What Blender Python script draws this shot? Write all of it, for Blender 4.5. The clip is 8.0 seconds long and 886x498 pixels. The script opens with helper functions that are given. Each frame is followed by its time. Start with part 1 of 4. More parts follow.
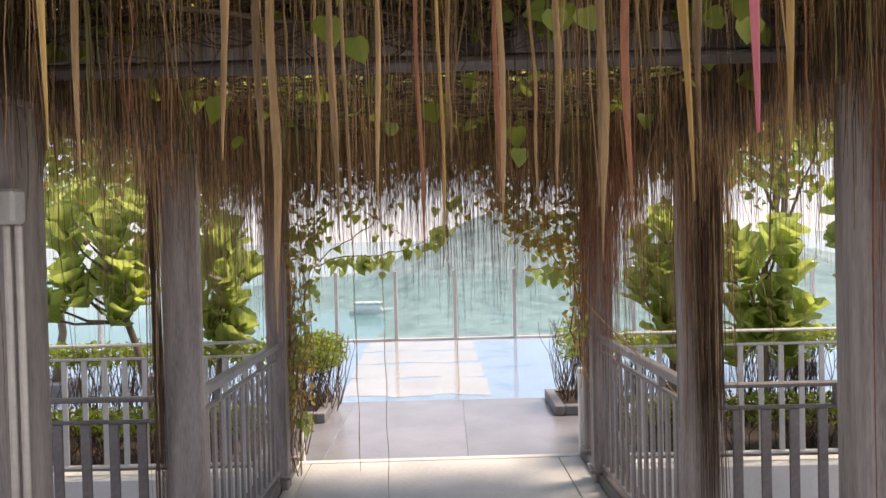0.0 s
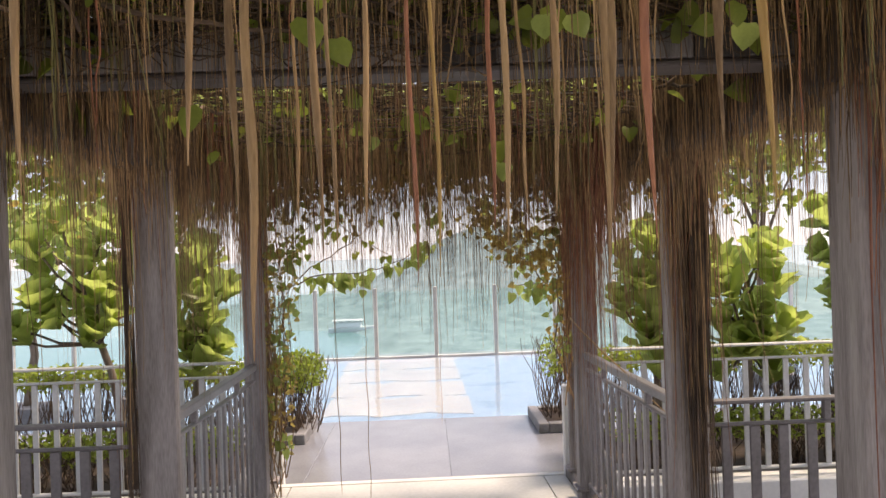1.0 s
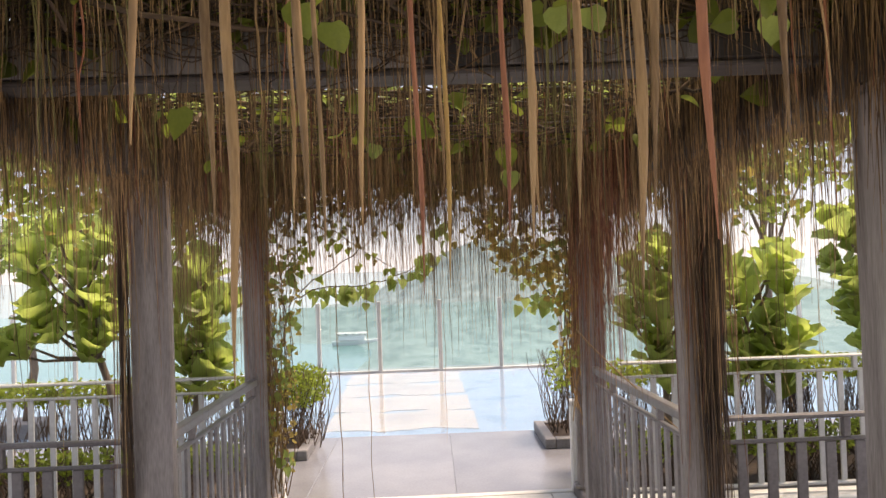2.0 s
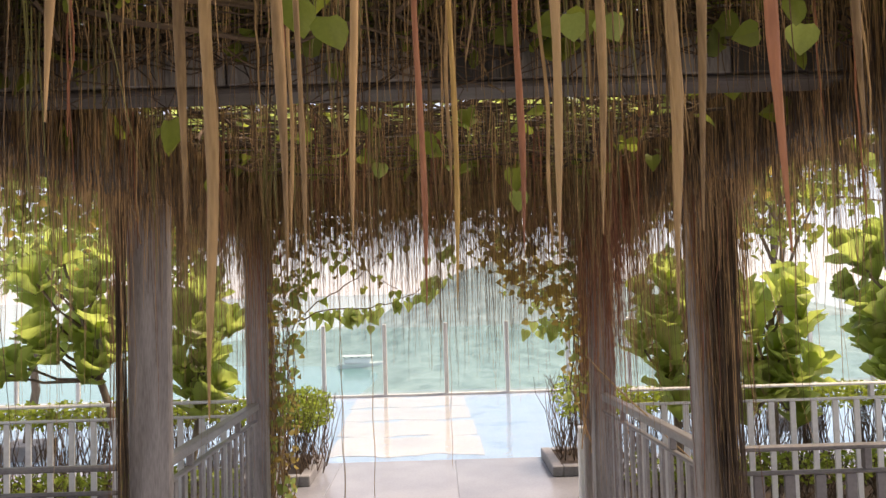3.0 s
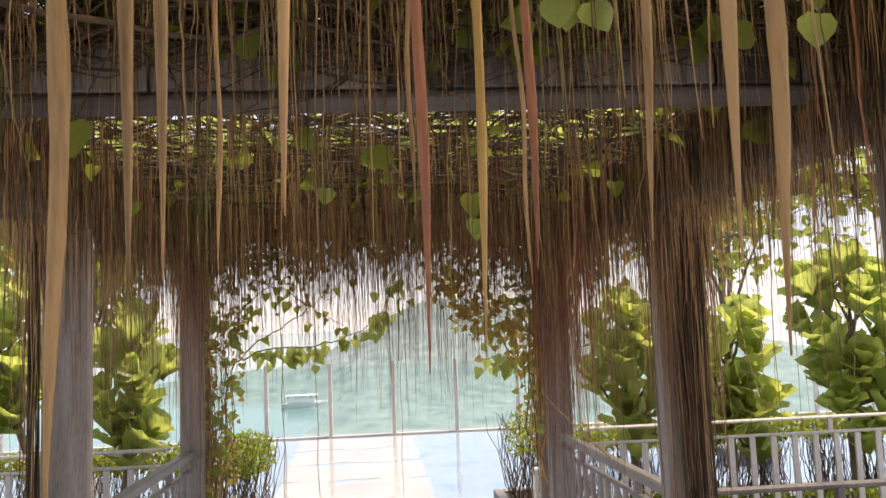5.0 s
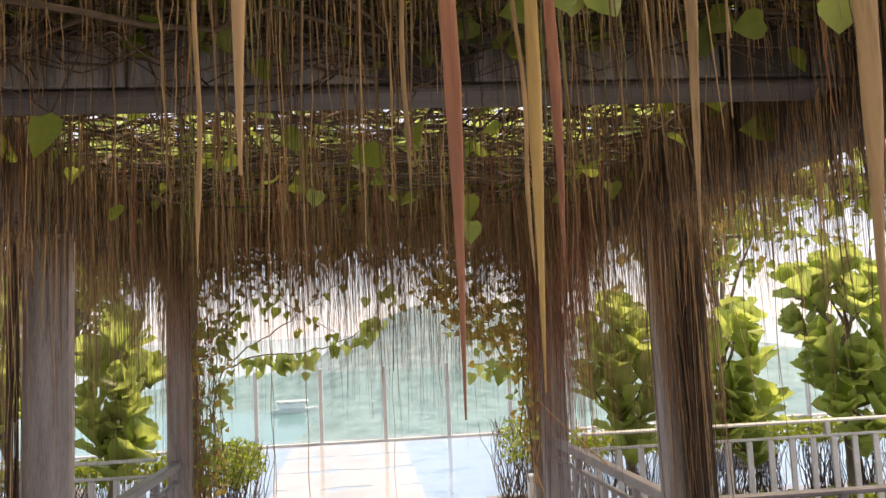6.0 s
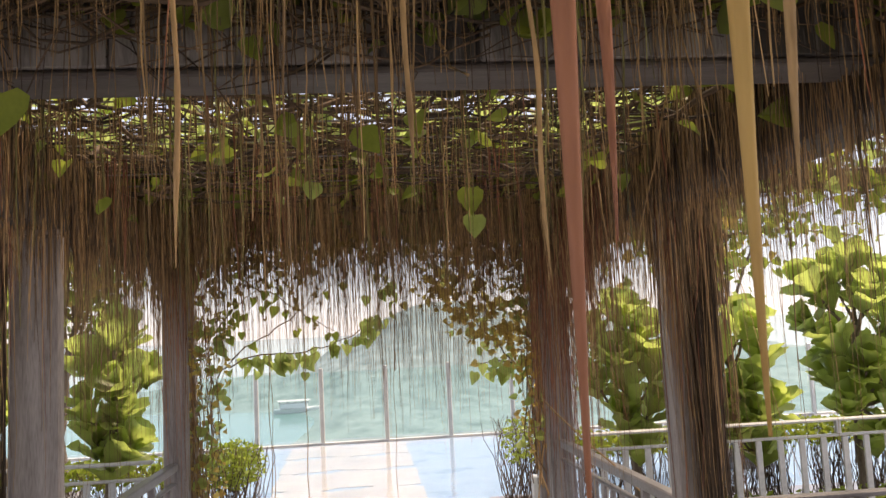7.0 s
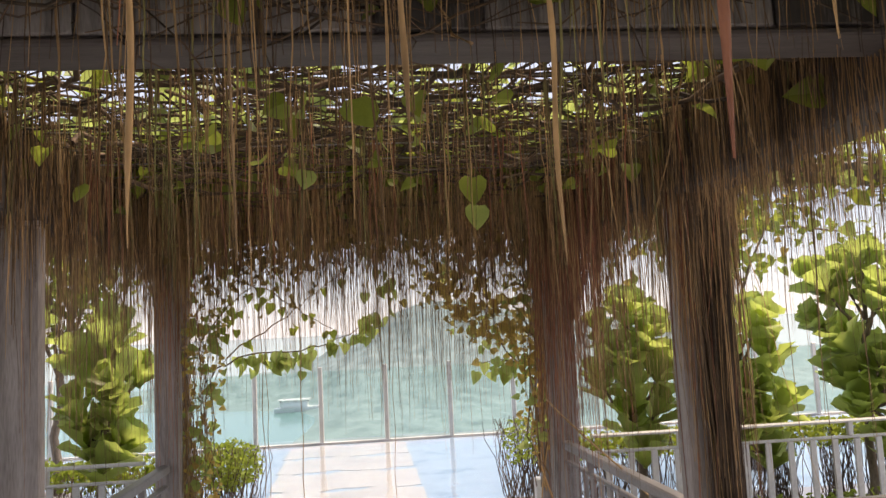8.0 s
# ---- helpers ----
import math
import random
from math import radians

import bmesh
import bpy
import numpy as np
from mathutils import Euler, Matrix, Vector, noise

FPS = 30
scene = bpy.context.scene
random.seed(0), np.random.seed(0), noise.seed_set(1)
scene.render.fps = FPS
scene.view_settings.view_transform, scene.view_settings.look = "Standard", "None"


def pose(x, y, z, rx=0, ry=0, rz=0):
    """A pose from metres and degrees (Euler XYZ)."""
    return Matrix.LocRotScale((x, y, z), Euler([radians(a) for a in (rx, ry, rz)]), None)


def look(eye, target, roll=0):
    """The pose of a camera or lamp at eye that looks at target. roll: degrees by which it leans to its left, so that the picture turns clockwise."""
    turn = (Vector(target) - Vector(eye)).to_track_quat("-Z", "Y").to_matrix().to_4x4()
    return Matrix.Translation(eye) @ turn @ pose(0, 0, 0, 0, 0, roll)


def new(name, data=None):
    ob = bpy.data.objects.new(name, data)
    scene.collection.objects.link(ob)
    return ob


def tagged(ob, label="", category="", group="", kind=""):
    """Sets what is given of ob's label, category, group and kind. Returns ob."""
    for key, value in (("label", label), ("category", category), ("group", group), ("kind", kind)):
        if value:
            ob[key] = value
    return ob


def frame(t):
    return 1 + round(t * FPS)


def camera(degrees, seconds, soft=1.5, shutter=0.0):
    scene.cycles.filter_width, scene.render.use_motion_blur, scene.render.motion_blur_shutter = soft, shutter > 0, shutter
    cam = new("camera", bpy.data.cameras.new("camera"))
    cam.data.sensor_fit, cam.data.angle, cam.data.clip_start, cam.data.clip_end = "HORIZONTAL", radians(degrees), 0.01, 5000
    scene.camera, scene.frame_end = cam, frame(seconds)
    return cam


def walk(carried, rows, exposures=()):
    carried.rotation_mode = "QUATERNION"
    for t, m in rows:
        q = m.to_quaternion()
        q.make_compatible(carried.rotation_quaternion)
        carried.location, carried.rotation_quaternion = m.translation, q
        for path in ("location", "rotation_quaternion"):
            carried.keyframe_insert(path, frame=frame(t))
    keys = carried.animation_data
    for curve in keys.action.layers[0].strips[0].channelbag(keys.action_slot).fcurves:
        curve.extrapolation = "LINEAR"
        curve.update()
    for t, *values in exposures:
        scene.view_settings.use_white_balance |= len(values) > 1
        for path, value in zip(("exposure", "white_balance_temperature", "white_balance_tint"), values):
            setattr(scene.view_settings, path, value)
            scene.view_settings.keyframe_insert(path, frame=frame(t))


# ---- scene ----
cam = camera(58.8, 8.0)
PATH = [
    (0, (0.054, 0.978, 1.612), (0.043, 2.978, 1.576), -1.4),
    (0.5, (0.047, 1.005, 1.612), (0.078, 3.005, 1.603), -1.6),
    (1, (0.04, 1.051, 1.611), (0.083, 3.051, 1.616), -1.9),
    (1.5, (0.037, 1.107, 1.609), (0.078, 3.106, 1.625), -2.1),
    (3, (0.039, 1.234, 1.604), (0.058, 3.232, 1.701), -1.6),
    (3.5, (0.038, 1.294, 1.607), (0.077, 3.29, 1.73), -1.3),
    (4, (0.032, 1.349, 1.605), (0.114, 3.342, 1.755), -1.4),
    (4.5, (0.024, 1.404, 1.6), (0.151, 3.393, 1.771), -1.8),
    (6, (0.015, 1.527, 1.605), (0.2, 3.509, 1.8), -2.6),
    (6.5, (0.013, 1.57, 1.605), (0.198, 3.552, 1.8), -2.6),
    (7, (0.017, 1.626, 1.601), (0.2, 3.608, 1.794), -2.8),
    (7.5, (0.021, 1.686, 1.595), (0.206, 3.668, 1.789), -2.8),
    (8, (0.028, 1.756, 1.594), (0.209, 3.739, 1.785), -2.7),
]
walk(cam, [(t, look(eye, target, roll)) for t, eye, target, roll in PATH], ((0, 1.12, 8250, 23), (3.5, 1.28, 9050, 23), (6, 1.29, 9050, 23), (8, 1.14, 8750, 22)))

# ---- light ----
SUN_EL, SUN_AZ = 62.0, 72.0
world = bpy.data.worlds.new("sky")
scene.world = world
world.use_nodes = True
wn = world.node_tree
sky = wn.nodes.new("ShaderNodeTexSky")
sky.sky_type = "NISHITA"
sky.sun_disc = False
sky.sun_elevation = radians(SUN_EL)
sky.sun_rotation = radians(SUN_AZ)
sky.air_density, sky.dust_density, sky.ozone_density = 1.0, 0.1, 3.0
wn.nodes["Background"].inputs[1].default_value = 0.12
# thin high cloud evens out the clear sky
haze = wn.nodes.new("ShaderNodeMix")
haze.data_type = "RGBA"
haze.inputs[0].default_value = 0.75
haze.inputs[7].default_value = (2.85, 3.6, 5.0, 1)
wn.links.new(sky.outputs[0], haze.inputs[6])
wn.links.new(haze.outputs[2], wn.nodes["Background"].inputs[0])
sun = new("sun", bpy.data.lights.new("sun", "SUN"))
sun.data.energy, sun.data.angle, sun.data.color = 3.0, radians(16), (1.0, 0.95, 0.87)
el, az = radians(SUN_EL), radians(SUN_AZ)
sun_to = Vector((math.sin(az) * math.cos(el), math.cos(az) * math.cos(el), math.sin(el)))
sun.matrix_world = look(sun_to * 50, (0, 0, 0))


# ---- materials ----
def material(name, low, high, scale=8.0, rough=0.7, metal=0.0, bump=0.2, fine=60.0, stretch=(1, 1, 1), vary=0.0, island=0.0, spec=0.5):
    """Two scales of noise between two colours, with relief; vary: per object, island: per loose piece."""
    m = bpy.data.materials.new(name)
    m.use_nodes = True
    t = m.node_tree
    N, L = t.nodes.new, t.links.new
    b = t.nodes["Principled BSDF"]
    b.inputs["Metallic"].default_value = metal
    b.inputs["Specular IOR Level"].default_value = spec
    co, mp = N("ShaderNodeTexCoord"), N("ShaderNodeMapping")
    mp.inputs["Scale"].default_value = stretch
    L(co.outputs["Object"], mp.inputs[0])
    big, small = N("ShaderNodeTexNoise"), N("ShaderNodeTexNoise")
    big.inputs["Scale"].default_value, small.inputs["Scale"].default_value = scale, fine
    big.inputs["Detail"].default_value = 5
    L(mp.outputs[0], big.inputs["Vector"])
    L(mp.outputs[0], small.inputs["Vector"])
    mixv = N("ShaderNodeMath")
    mixv.operation = "MULTIPLY_ADD"
    L(small.outputs[0], mixv.inputs[0])
    mixv.inputs[1].default_value = 0.5
    L(big.outputs[0], mixv.inputs[2])
    last = mixv.outputs[0]
    for amount, source in ((vary, "ShaderNodeObjectInfo"), (island, "ShaderNodeNewGeometry")):
        if amount:
            info, add = N(source), N("ShaderNodeMath")
            add.operation = "MULTIPLY_ADD"
            L(info.outputs["Random" if source == "ShaderNodeObjectInfo" else "Random Per Island"], add.inputs[0])
            add.inputs[1].default_value = amount
            L(last, add.inputs[2])
            sub = N("ShaderNodeMath")
            sub.operation = "SUBTRACT"
            L(add.outputs[0], sub.inputs[0])
            sub.inputs[1].default_value = amount / 2
            last = sub.outputs[0]
    ramp = N("ShaderNodeValToRGB")
    e = ramp.color_ramp.elements
    e[0].position, e[1].position = 0.5, 1.0
    e[0].color, e[1].color = (*low, 1), (*high, 1)
    L(last, ramp.inputs[0])
    L(ramp.outputs[0], b.inputs["Base Color"])
    rr = N("ShaderNodeMapRange")
    rr.inputs[3].default_value, rr.inputs[4].default_value = max(0.02, rough - 0.12), min(1, rough + 0.12)
    L(big.outputs[0], rr.inputs[0])
    L(rr.outputs[0], b.inputs["Roughness"])
    if bump:
        bp = N("ShaderNodeBump")
        bp.inputs["Strength"].default_value, bp.inputs["Distance"].default_value = bump, 0.004
        L(mixv.outputs[0], bp.inputs["Height"])
        L(bp.outputs[0], b.inputs["Normal"])
    return m


def leafy(name, low, high, through_colour, share=0.35, rough=0.45, island=0.6, vary=0.0, scale=9.0):
    """A leaf: a glossy skin over a part of light that passes through it."""
    m = material(name, low, high, scale, rough, 0, 0.25, 90, island=island, vary=vary, spec=0.4)
    t = m.node_tree
    tr, mix = t.nodes.new("ShaderNodeBsdfTranslucent"), t.nodes.new("ShaderNodeMixShader")
    tr.inputs[0].default_value = (*through_colour, 1)
    mix.inputs[0].default_value = share
    t.links.new(t.nodes["Principled BSDF"].outputs[0], mix.inputs[1])
    t.links.new(tr.outputs[0], mix.inputs[2])
    t.links.new(mix.outputs[0], t.nodes["Material Output"].inputs[0])
    return m


POST = material("weathered_post_paint", (0.14, 0.12, 0.118), (0.40, 0.362, 0.358), 3, 0.55, 0, 0.3, 40, (6, 6, 0.6))
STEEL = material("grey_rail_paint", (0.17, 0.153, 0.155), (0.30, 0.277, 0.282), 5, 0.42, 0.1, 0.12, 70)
# darker copy of STEEL, the front railings' shade is put into the colour
STEEL_DARK = material("shaded_grey_rail_paint", (0.085, 0.078, 0.08), (0.19, 0.176, 0.18), 5, 0.5, 0.05, 0.15, 70)
RAIL_TAN = material("brushed_tan_metal", (0.46, 0.43, 0.40), (0.62, 0.59, 0.55), 5, 0.35, 0.4, 0.1, 60)
PALE = material("pale_rail_paint", (0.46, 0.465, 0.46), (0.62, 0.625, 0.62), 6, 0.45, 0.1, 0.1, 70)
BEAM = material("dark_beam_paint", (0.042, 0.035, 0.034), (0.12, 0.103, 0.102), 4, 0.6, 0, 0.3, 45, (0.6, 6, 6))
BOARD = material("weathered_grey_board", (0.042, 0.037, 0.036), (0.26, 0.243, 0.24), 5, 0.65, 0, 0.4, 45, (6, 6, 0.8), vary=0.8)
STONE = material("pale_floor_stone", (0.36, 0.365, 0.35), (0.52, 0.525, 0.50), 2.2, 0.5, 0, 0.2, 38, vary=0.25)
LIP = material("white_edge_stone", (0.48, 0.48, 0.465), (0.62, 0.62, 0.60), 4, 0.55, 0, 0.15, 50)
KERB = material("dark_kerb", (0.10, 0.085, 0.08), (0.20, 0.175, 0.165), 5, 0.65, 0, 0.3, 50)
PAVER = material("grey_paver", (0.165, 0.17, 0.188), (0.25, 0.256, 0.275), 1.5, 0.2, 0, 0.2, 60, vary=0.2)
PLANTER = material("grey_planter_stone", (0.14, 0.137, 0.14), (0.25, 0.245, 0.25), 6, 0.6, 0, 0.3, 50)
WHITE = material("white_render", (0.66, 0.66, 0.65), (0.80, 0.80, 0.79), 3, 0.7, 0, 0.2, 40)
SLAB = material("white_pool_stone", (0.26, 0.258, 0.255), (0.34, 0.337, 0.33), 2, 0.4, 0, 0.2, 20)
POOLBED = material("blue_pool_tile", (0.15, 0.23, 0.32), (0.21, 0.29, 0.38), 3, 0.3, 0, 0.1, 40)
SOIL = material("soil", (0.03, 0.02, 0.015), (0.09, 0.06, 0.04), 10, 0.95, 0, 0.9, 50)
BARK = material("grey_brown_bark", (0.09, 0.065, 0.045), (0.26, 0.21, 0.17), 10, 0.85, 0, 0.8, 60, (3, 3, 0.7))
ROOT = material("hanging_root_bark", (0.100, 0.058, 0.027), (0.54, 0.335, 0.165), 6, 0.7, 0, 0.4, 60, (2, 2, 0.4), island=0.75)
ROOT_PALE = material("pale_root_bark", (0.14, 0.080, 0.036), (0.42, 0.265, 0.13), 22, 0.65, 0, 0.6, 140, (3, 3, 0.4), island=0.7, vary=0.4)
ROOT_RED = material("red_root_bark", (0.17, 0.055, 0.03), (0.40, 0.16, 0.085), 22, 0.65, 0, 0.6, 140, (3, 3, 0.4), island=0.6, vary=0.4)
ROOT_YELLOW = material("ochre_root_bark", (0.30, 0.165, 0.04), (0.55, 0.36, 0.13), 22, 0.6, 0, 0.6, 140, (3, 3, 0.4), vary=0.3)
ROOT_OLIVE = material("mossy_olive_root_bark", (0.07, 0.062, 0.022), (0.26, 0.23, 0.09), 14, 0.75, 0, 0.5, 90, (3, 3, 0.4), island=0.6, vary=0.4)
ROOT_PINK = material("young_pink_root", (0.50, 0.10, 0.13), (0.65, 0.20, 0.24), 6, 0.5, 0, 0.2, 60)
TWIG = material("dark_twig", (0.04, 0.026, 0.018), (0.15, 0.095, 0.06), 8, 0.8, 0, 0.4, 60, island=0.5)
FIG = leafy("fig_leaf", (0.088, 0.122, 0.027), (0.34, 0.42, 0.12), (0.60, 0.74, 0.20), 0.5, 0.36, 0, 1.1, 5)
FIG_RIB = leafy("fig_leaf_rib", (0.26, 0.32, 0.10), (0.40, 0.44, 0.18), (0.5, 0.55, 0.2), 0.3, 0.5, 0, 0.3)
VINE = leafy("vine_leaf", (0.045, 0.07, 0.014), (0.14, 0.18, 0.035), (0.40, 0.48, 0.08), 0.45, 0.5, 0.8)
# lighter copy of VINE with sunlight put into the leaf colour
VINE_YELLOW = leafy("sun_tinted_vine_leaf", (0.10, 0.15, 0.03), (0.26, 0.32, 0.08), (0.52, 0.64, 0.20), 0.5, 0.5, 0.8)
VINE_AMBER = leafy("dry_amber_vine_leaf", (0.17, 0.10, 0.03), (0.34, 0.24, 0.07), (0.78, 0.58, 0.18), 0.58, 0.55, 0.8)
VINE_DRY = leafy("dry_brown_vine_leaf", (0.06, 0.04, 0.015), (0.17, 0.12, 0.045), (0.52, 0.36, 0.13), 0.5, 0.6, 0.8)
HEDGE = leafy("hedge_leaf", (0.085, 0.13, 0.02), (0.23, 0.30, 0.05), (0.42, 0.52, 0.08), 0.42, 0.5, 0.9)
# distance haze over the woods is put into this blue-green colour
WOODS = material("haze_tinted_woods", (0.10, 0.165, 0.175), (0.21, 0.295, 0.30), 0.12, 0.9, 0, 0.6, 0.4, island=0.4)
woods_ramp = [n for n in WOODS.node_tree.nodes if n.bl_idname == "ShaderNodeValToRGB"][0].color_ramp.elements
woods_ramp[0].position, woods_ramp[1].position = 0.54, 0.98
WHITE_PAINT = material("white_boat_paint", (0.75, 0.75, 0.75), (0.82, 0.82, 0.82), 0.3, 0.5, 0, 0, 2)


def water(name, colour, ripple, size, rough=0.03):
    m = bpy.data.materials.new(name)
    m.use_nodes = True
    t = m.node_tree
    b = t.nodes["Principled BSDF"]
    b.inputs["Base Color"].default_value = (*colour, 1)
    b.inputs["Roughness"].default_value = rough
    b.inputs["IOR"].default_value = 1.33
    n, n2, bp = t.nodes.new("ShaderNodeTexNoise"), t.nodes.new("ShaderNodeTexNoise"), t.nodes.new("ShaderNodeBump")
    co = t.nodes.new("ShaderNodeTexCoord")
    n.inputs["Scale"].default_value, n2.inputs["Scale"].default_value = size, size * 4
    add = t.nodes.new("ShaderNodeMath")
    t.links.new(co.outputs["Object"], n.inputs["Vector"])
    t.links.new(co.outputs["Object"], n2.inputs["Vector"])
    t.links.new(n.outputs[0], add.inputs[0])
    t.links.new(n2.outputs[0], add.inputs[1])
    bp.inputs["Strength"].default_value = ripple
    bp.inputs["Distance"].default_value = 0.03
    t.links.new(add.outputs[0], bp.inputs["Height"])
    t.links.new(bp.outputs[0], b.inputs["Normal"])
    return m


POOL = water("pool_water", (0.80, 0.90, 1.0), 0.12, 2.5)
POOL.node_tree.nodes["Principled BSDF"].inputs["Transmission Weight"].default_value = 1.0
SEA = water("sea_water", (0.10, 0.22, 0.21), 0.3, 0.25, 0.12)


def pane_material(name, colour):
    m = bpy.data.materials.new(name)
    m.use_nodes = True
    b = m.node_tree.nodes["Principled BSDF"]
    b.inputs["Base Color"].default_value = (*colour, 1)
    b.inputs["Roughness"].default_value = 0.03
    b.inputs["IOR"].default_value = 1.45
    b.inputs["Transmission Weight"].default_value = 1.0
    return m


GLASS = pane_material("aqua_glass", (0.80, 0.95, 0.95))


# ---- builders ----
class Geo:
    """Vertices and faces of one mesh, gathered in lists."""

    def __init__(self):
        self.v, self.f = [], []

    def add(self, verts, faces):
        n = len(self.v)
        self.v.extend(verts)
        self.f.extend([tuple(i + n for i in f) for f in faces])

    def tube(self, pts, r0, r1, sides=4, cap=True, swell=None):
        n = len(pts)
        verts, faces = [], []
        for i, p in enumerate(pts):
            a, b = Vector(pts[max(0, i - 1)]), Vector(pts[min(n - 1, i + 1)])
            d = (b - a).normalized()
            s = d.orthogonal().normalized() if abs(d.z) < 0.9 else Vector((1, 0, 0)).cross(d).normalized()
            q = d.cross(s)
            r = r0 + (r1 - r0) * i / (n - 1) if swell is None else swell[i]
            for k in range(sides):
                w = 2 * math.pi * k / sides
                verts.append(tuple(Vector(p) + r * (math.cos(w) * s + math.sin(w) * q)))
        for i in range(n - 1):
            for k in range(sides):
                k2 = (k + 1) % sides
                faces.append((i * sides + k, i * sides + k2, (i + 1) * sides + k2, (i + 1) * sides + k))
        if cap:
            faces += [tuple(range(sides))[::-1], tuple((n - 1) * sides + k for k in range(sides))]
        self.add(verts, faces)

    def stamp(self, verts, faces, m):
        self.add([tuple(m @ Vector(p)) for p in verts], faces)

    def mesh(self, name, mat, smooth=False):
        me = bpy.data.meshes.new(name)
        me.from_pydata(self.v, [], self.f)
        me.materials.append(mat)
        if smooth:
            me.polygons.foreach_set("use_smooth", [True] * len(me.polygons))
        me.update()
        return me


def box_mesh(name, x, y, z, mat, bevel=0.006, segments=1):
    """A bevelled block that stands on its own base centre."""
    bm = bmesh.new()
    bmesh.ops.create_cube(bm, size=1)
    for v in bm.verts:
        v.co = (v.co.x * x, v.co.y * y, (v.co.z + 0.5) * z)
    if bevel:
        bmesh.ops.bevel(bm, geom=bm.edges[:], offset=min(bevel, min(x, y, z) * 0.4), segments=segments, affect="EDGES")
    me = bpy.data.meshes.new(name)
    bm.to_mesh(me)
    bm.free()
    me.materials.append(mat)
    return me


def put(name, me, parent=None, at=(0, 0, 0), turn=(0, 0, 0), label=""):
    ob = new(name, me)
    ob.matrix_basis = pose(*at, *turn)
    if parent:
        ob.parent = parent
    if label:
        ob["label"] = label
    return ob


def block(name, x0, x1, y0, y1, z0, z1, mat, parent=None, bevel=0.006, label=""):
    return put(name, box_mesh(name, x1 - x0, y1 - y0, z1 - z0, mat, bevel), parent, ((x0 + x1) / 2, (y0 + y1) / 2, z0), label=label)


def root_of(name, label, category, group="", kind="", at=(0, 0, 0)):
    ob = new(name)
    ob.location = at
    return tagged(ob, label, category, group, kind)


rnd = random.Random(7)


def heart(length, width, droop=0.25, fold=0.18):
    """A heart-shaped leaf from its stalk along +y, folded along the rib."""
    prof = ((0.0, 0.0), (-0.08, 0.28), (0.12, 0.5), (0.4, 0.47), (0.7, 0.27), (1.0, 0.0))
    rib = [(0, t * length, -droop * length * max(0, t) ** 2) for t in (0.0, 0.12, 0.4, 0.7, 1.0)]
    verts, faces = list(rib), []
    for s in (-1, 1):
        n = len(verts)
        for t, w in prof[1:5]:
            verts.append((s * w * width, t * length, fold * w * width * 2 - droop * length * max(0, t) ** 2))
        a = [n, n + 1, n + 2, n + 3]
        quads = [(0, a[0], a[1], 1), (1, a[1], a[2], 2), (2, a[2], a[3], 3), (3, a[3], 4)]
        faces += quads if s > 0 else [q[::-1] for q in quads]
    return verts, faces


HEART = heart(0.085, 0.085)
SMALL = ([(0, 0, 0), (0.35, 0.45, 0.1), (0, 1, -0.1), (-0.35, 0.45, 0.1)], [(0, 1, 2), (0, 2, 3)])


# ---- ground, pool and distance ----
tagged(block("floor", -1.015, 1.015, -4.0, 6.58, -0.30, -0.012, KERB, bevel=0), "pale stone walkway floor under the pergola", "floor", kind="structure")
floor = bpy.data.objects["floor"]


# the walkway runs a little askew
AXIS = pose(0.012, 4.3, 0, 0, 0, 1.3) @ pose(0, -4.3, 0)


def askew(ob):
    ob.matrix_basis = AXIS @ ob.matrix_basis
    return ob


def paving(parent, x0, x1, y0, y1, z, thick, mat, name, gap=0.006):
    me = box_mesh(name, x1 - x0 - gap, y1 - y0 - gap, thick, mat, 0.003)
    ob = put(name, me, parent, ((x0 + x1) / 2 - parent.location.x, (y0 + y1) / 2 - parent.location.y, z - thick - parent.location.z))
    return ob


tagged(block("ground", -6.0, 6.0, -6.0, 6.62, -0.62, -0.42, PAVER, bevel=0), "pale paved ground beside the walkway", "ground", kind="structure")
deck = tagged(block("pavement", -5.5, 5.5, 6.65, 8.78, -0.62, -0.036, PAVER, bevel=0), "grey stone paved pool deck", "pavement", kind="structure")
sea = Geo()
sea.add([(-2500, 14, -30), (2500, 14, -30), (2500, 4500, -30), (-2500, 4500, -30)], [(0, 1, 2, 3)])
tagged(put("water", sea.mesh("water", SEA)), "calm pale green sea far below the terrace", "sea", kind="structure")
pool_bed = tagged(block("pool_bed", -9, 9, 8.78, 13.42, -0.9, -0.088, POOLBED, bevel=0), "pale blue tiled bed of the pool", "pool", kind="structure")
pool = Geo()
pool.add([(-9, 8.785, -0.05), (9, 8.785, -0.05), (9, 13.42, -0.05), (-9, 13.42, -0.05)], [(0, 1, 2, 3)])
pool_ob = tagged(put("pool_water", pool.mesh("pool_water", POOL)), "still blue water of the infinity pool", "water", kind="structure")
pool_ob.visible_shadow = False
tagged(block("terrace", -40, 40, -8, 13.45, -9, -0.95, WHITE, bevel=0), "white rendered base of the terrace", "base", kind="structure")
tagged(block("pool_rim", -9, 9, 13.42, 13.52, -0.9, -0.045, PLANTER, bevel=0.01), "narrow dark stone rim of the pool", "rim", kind="structure")
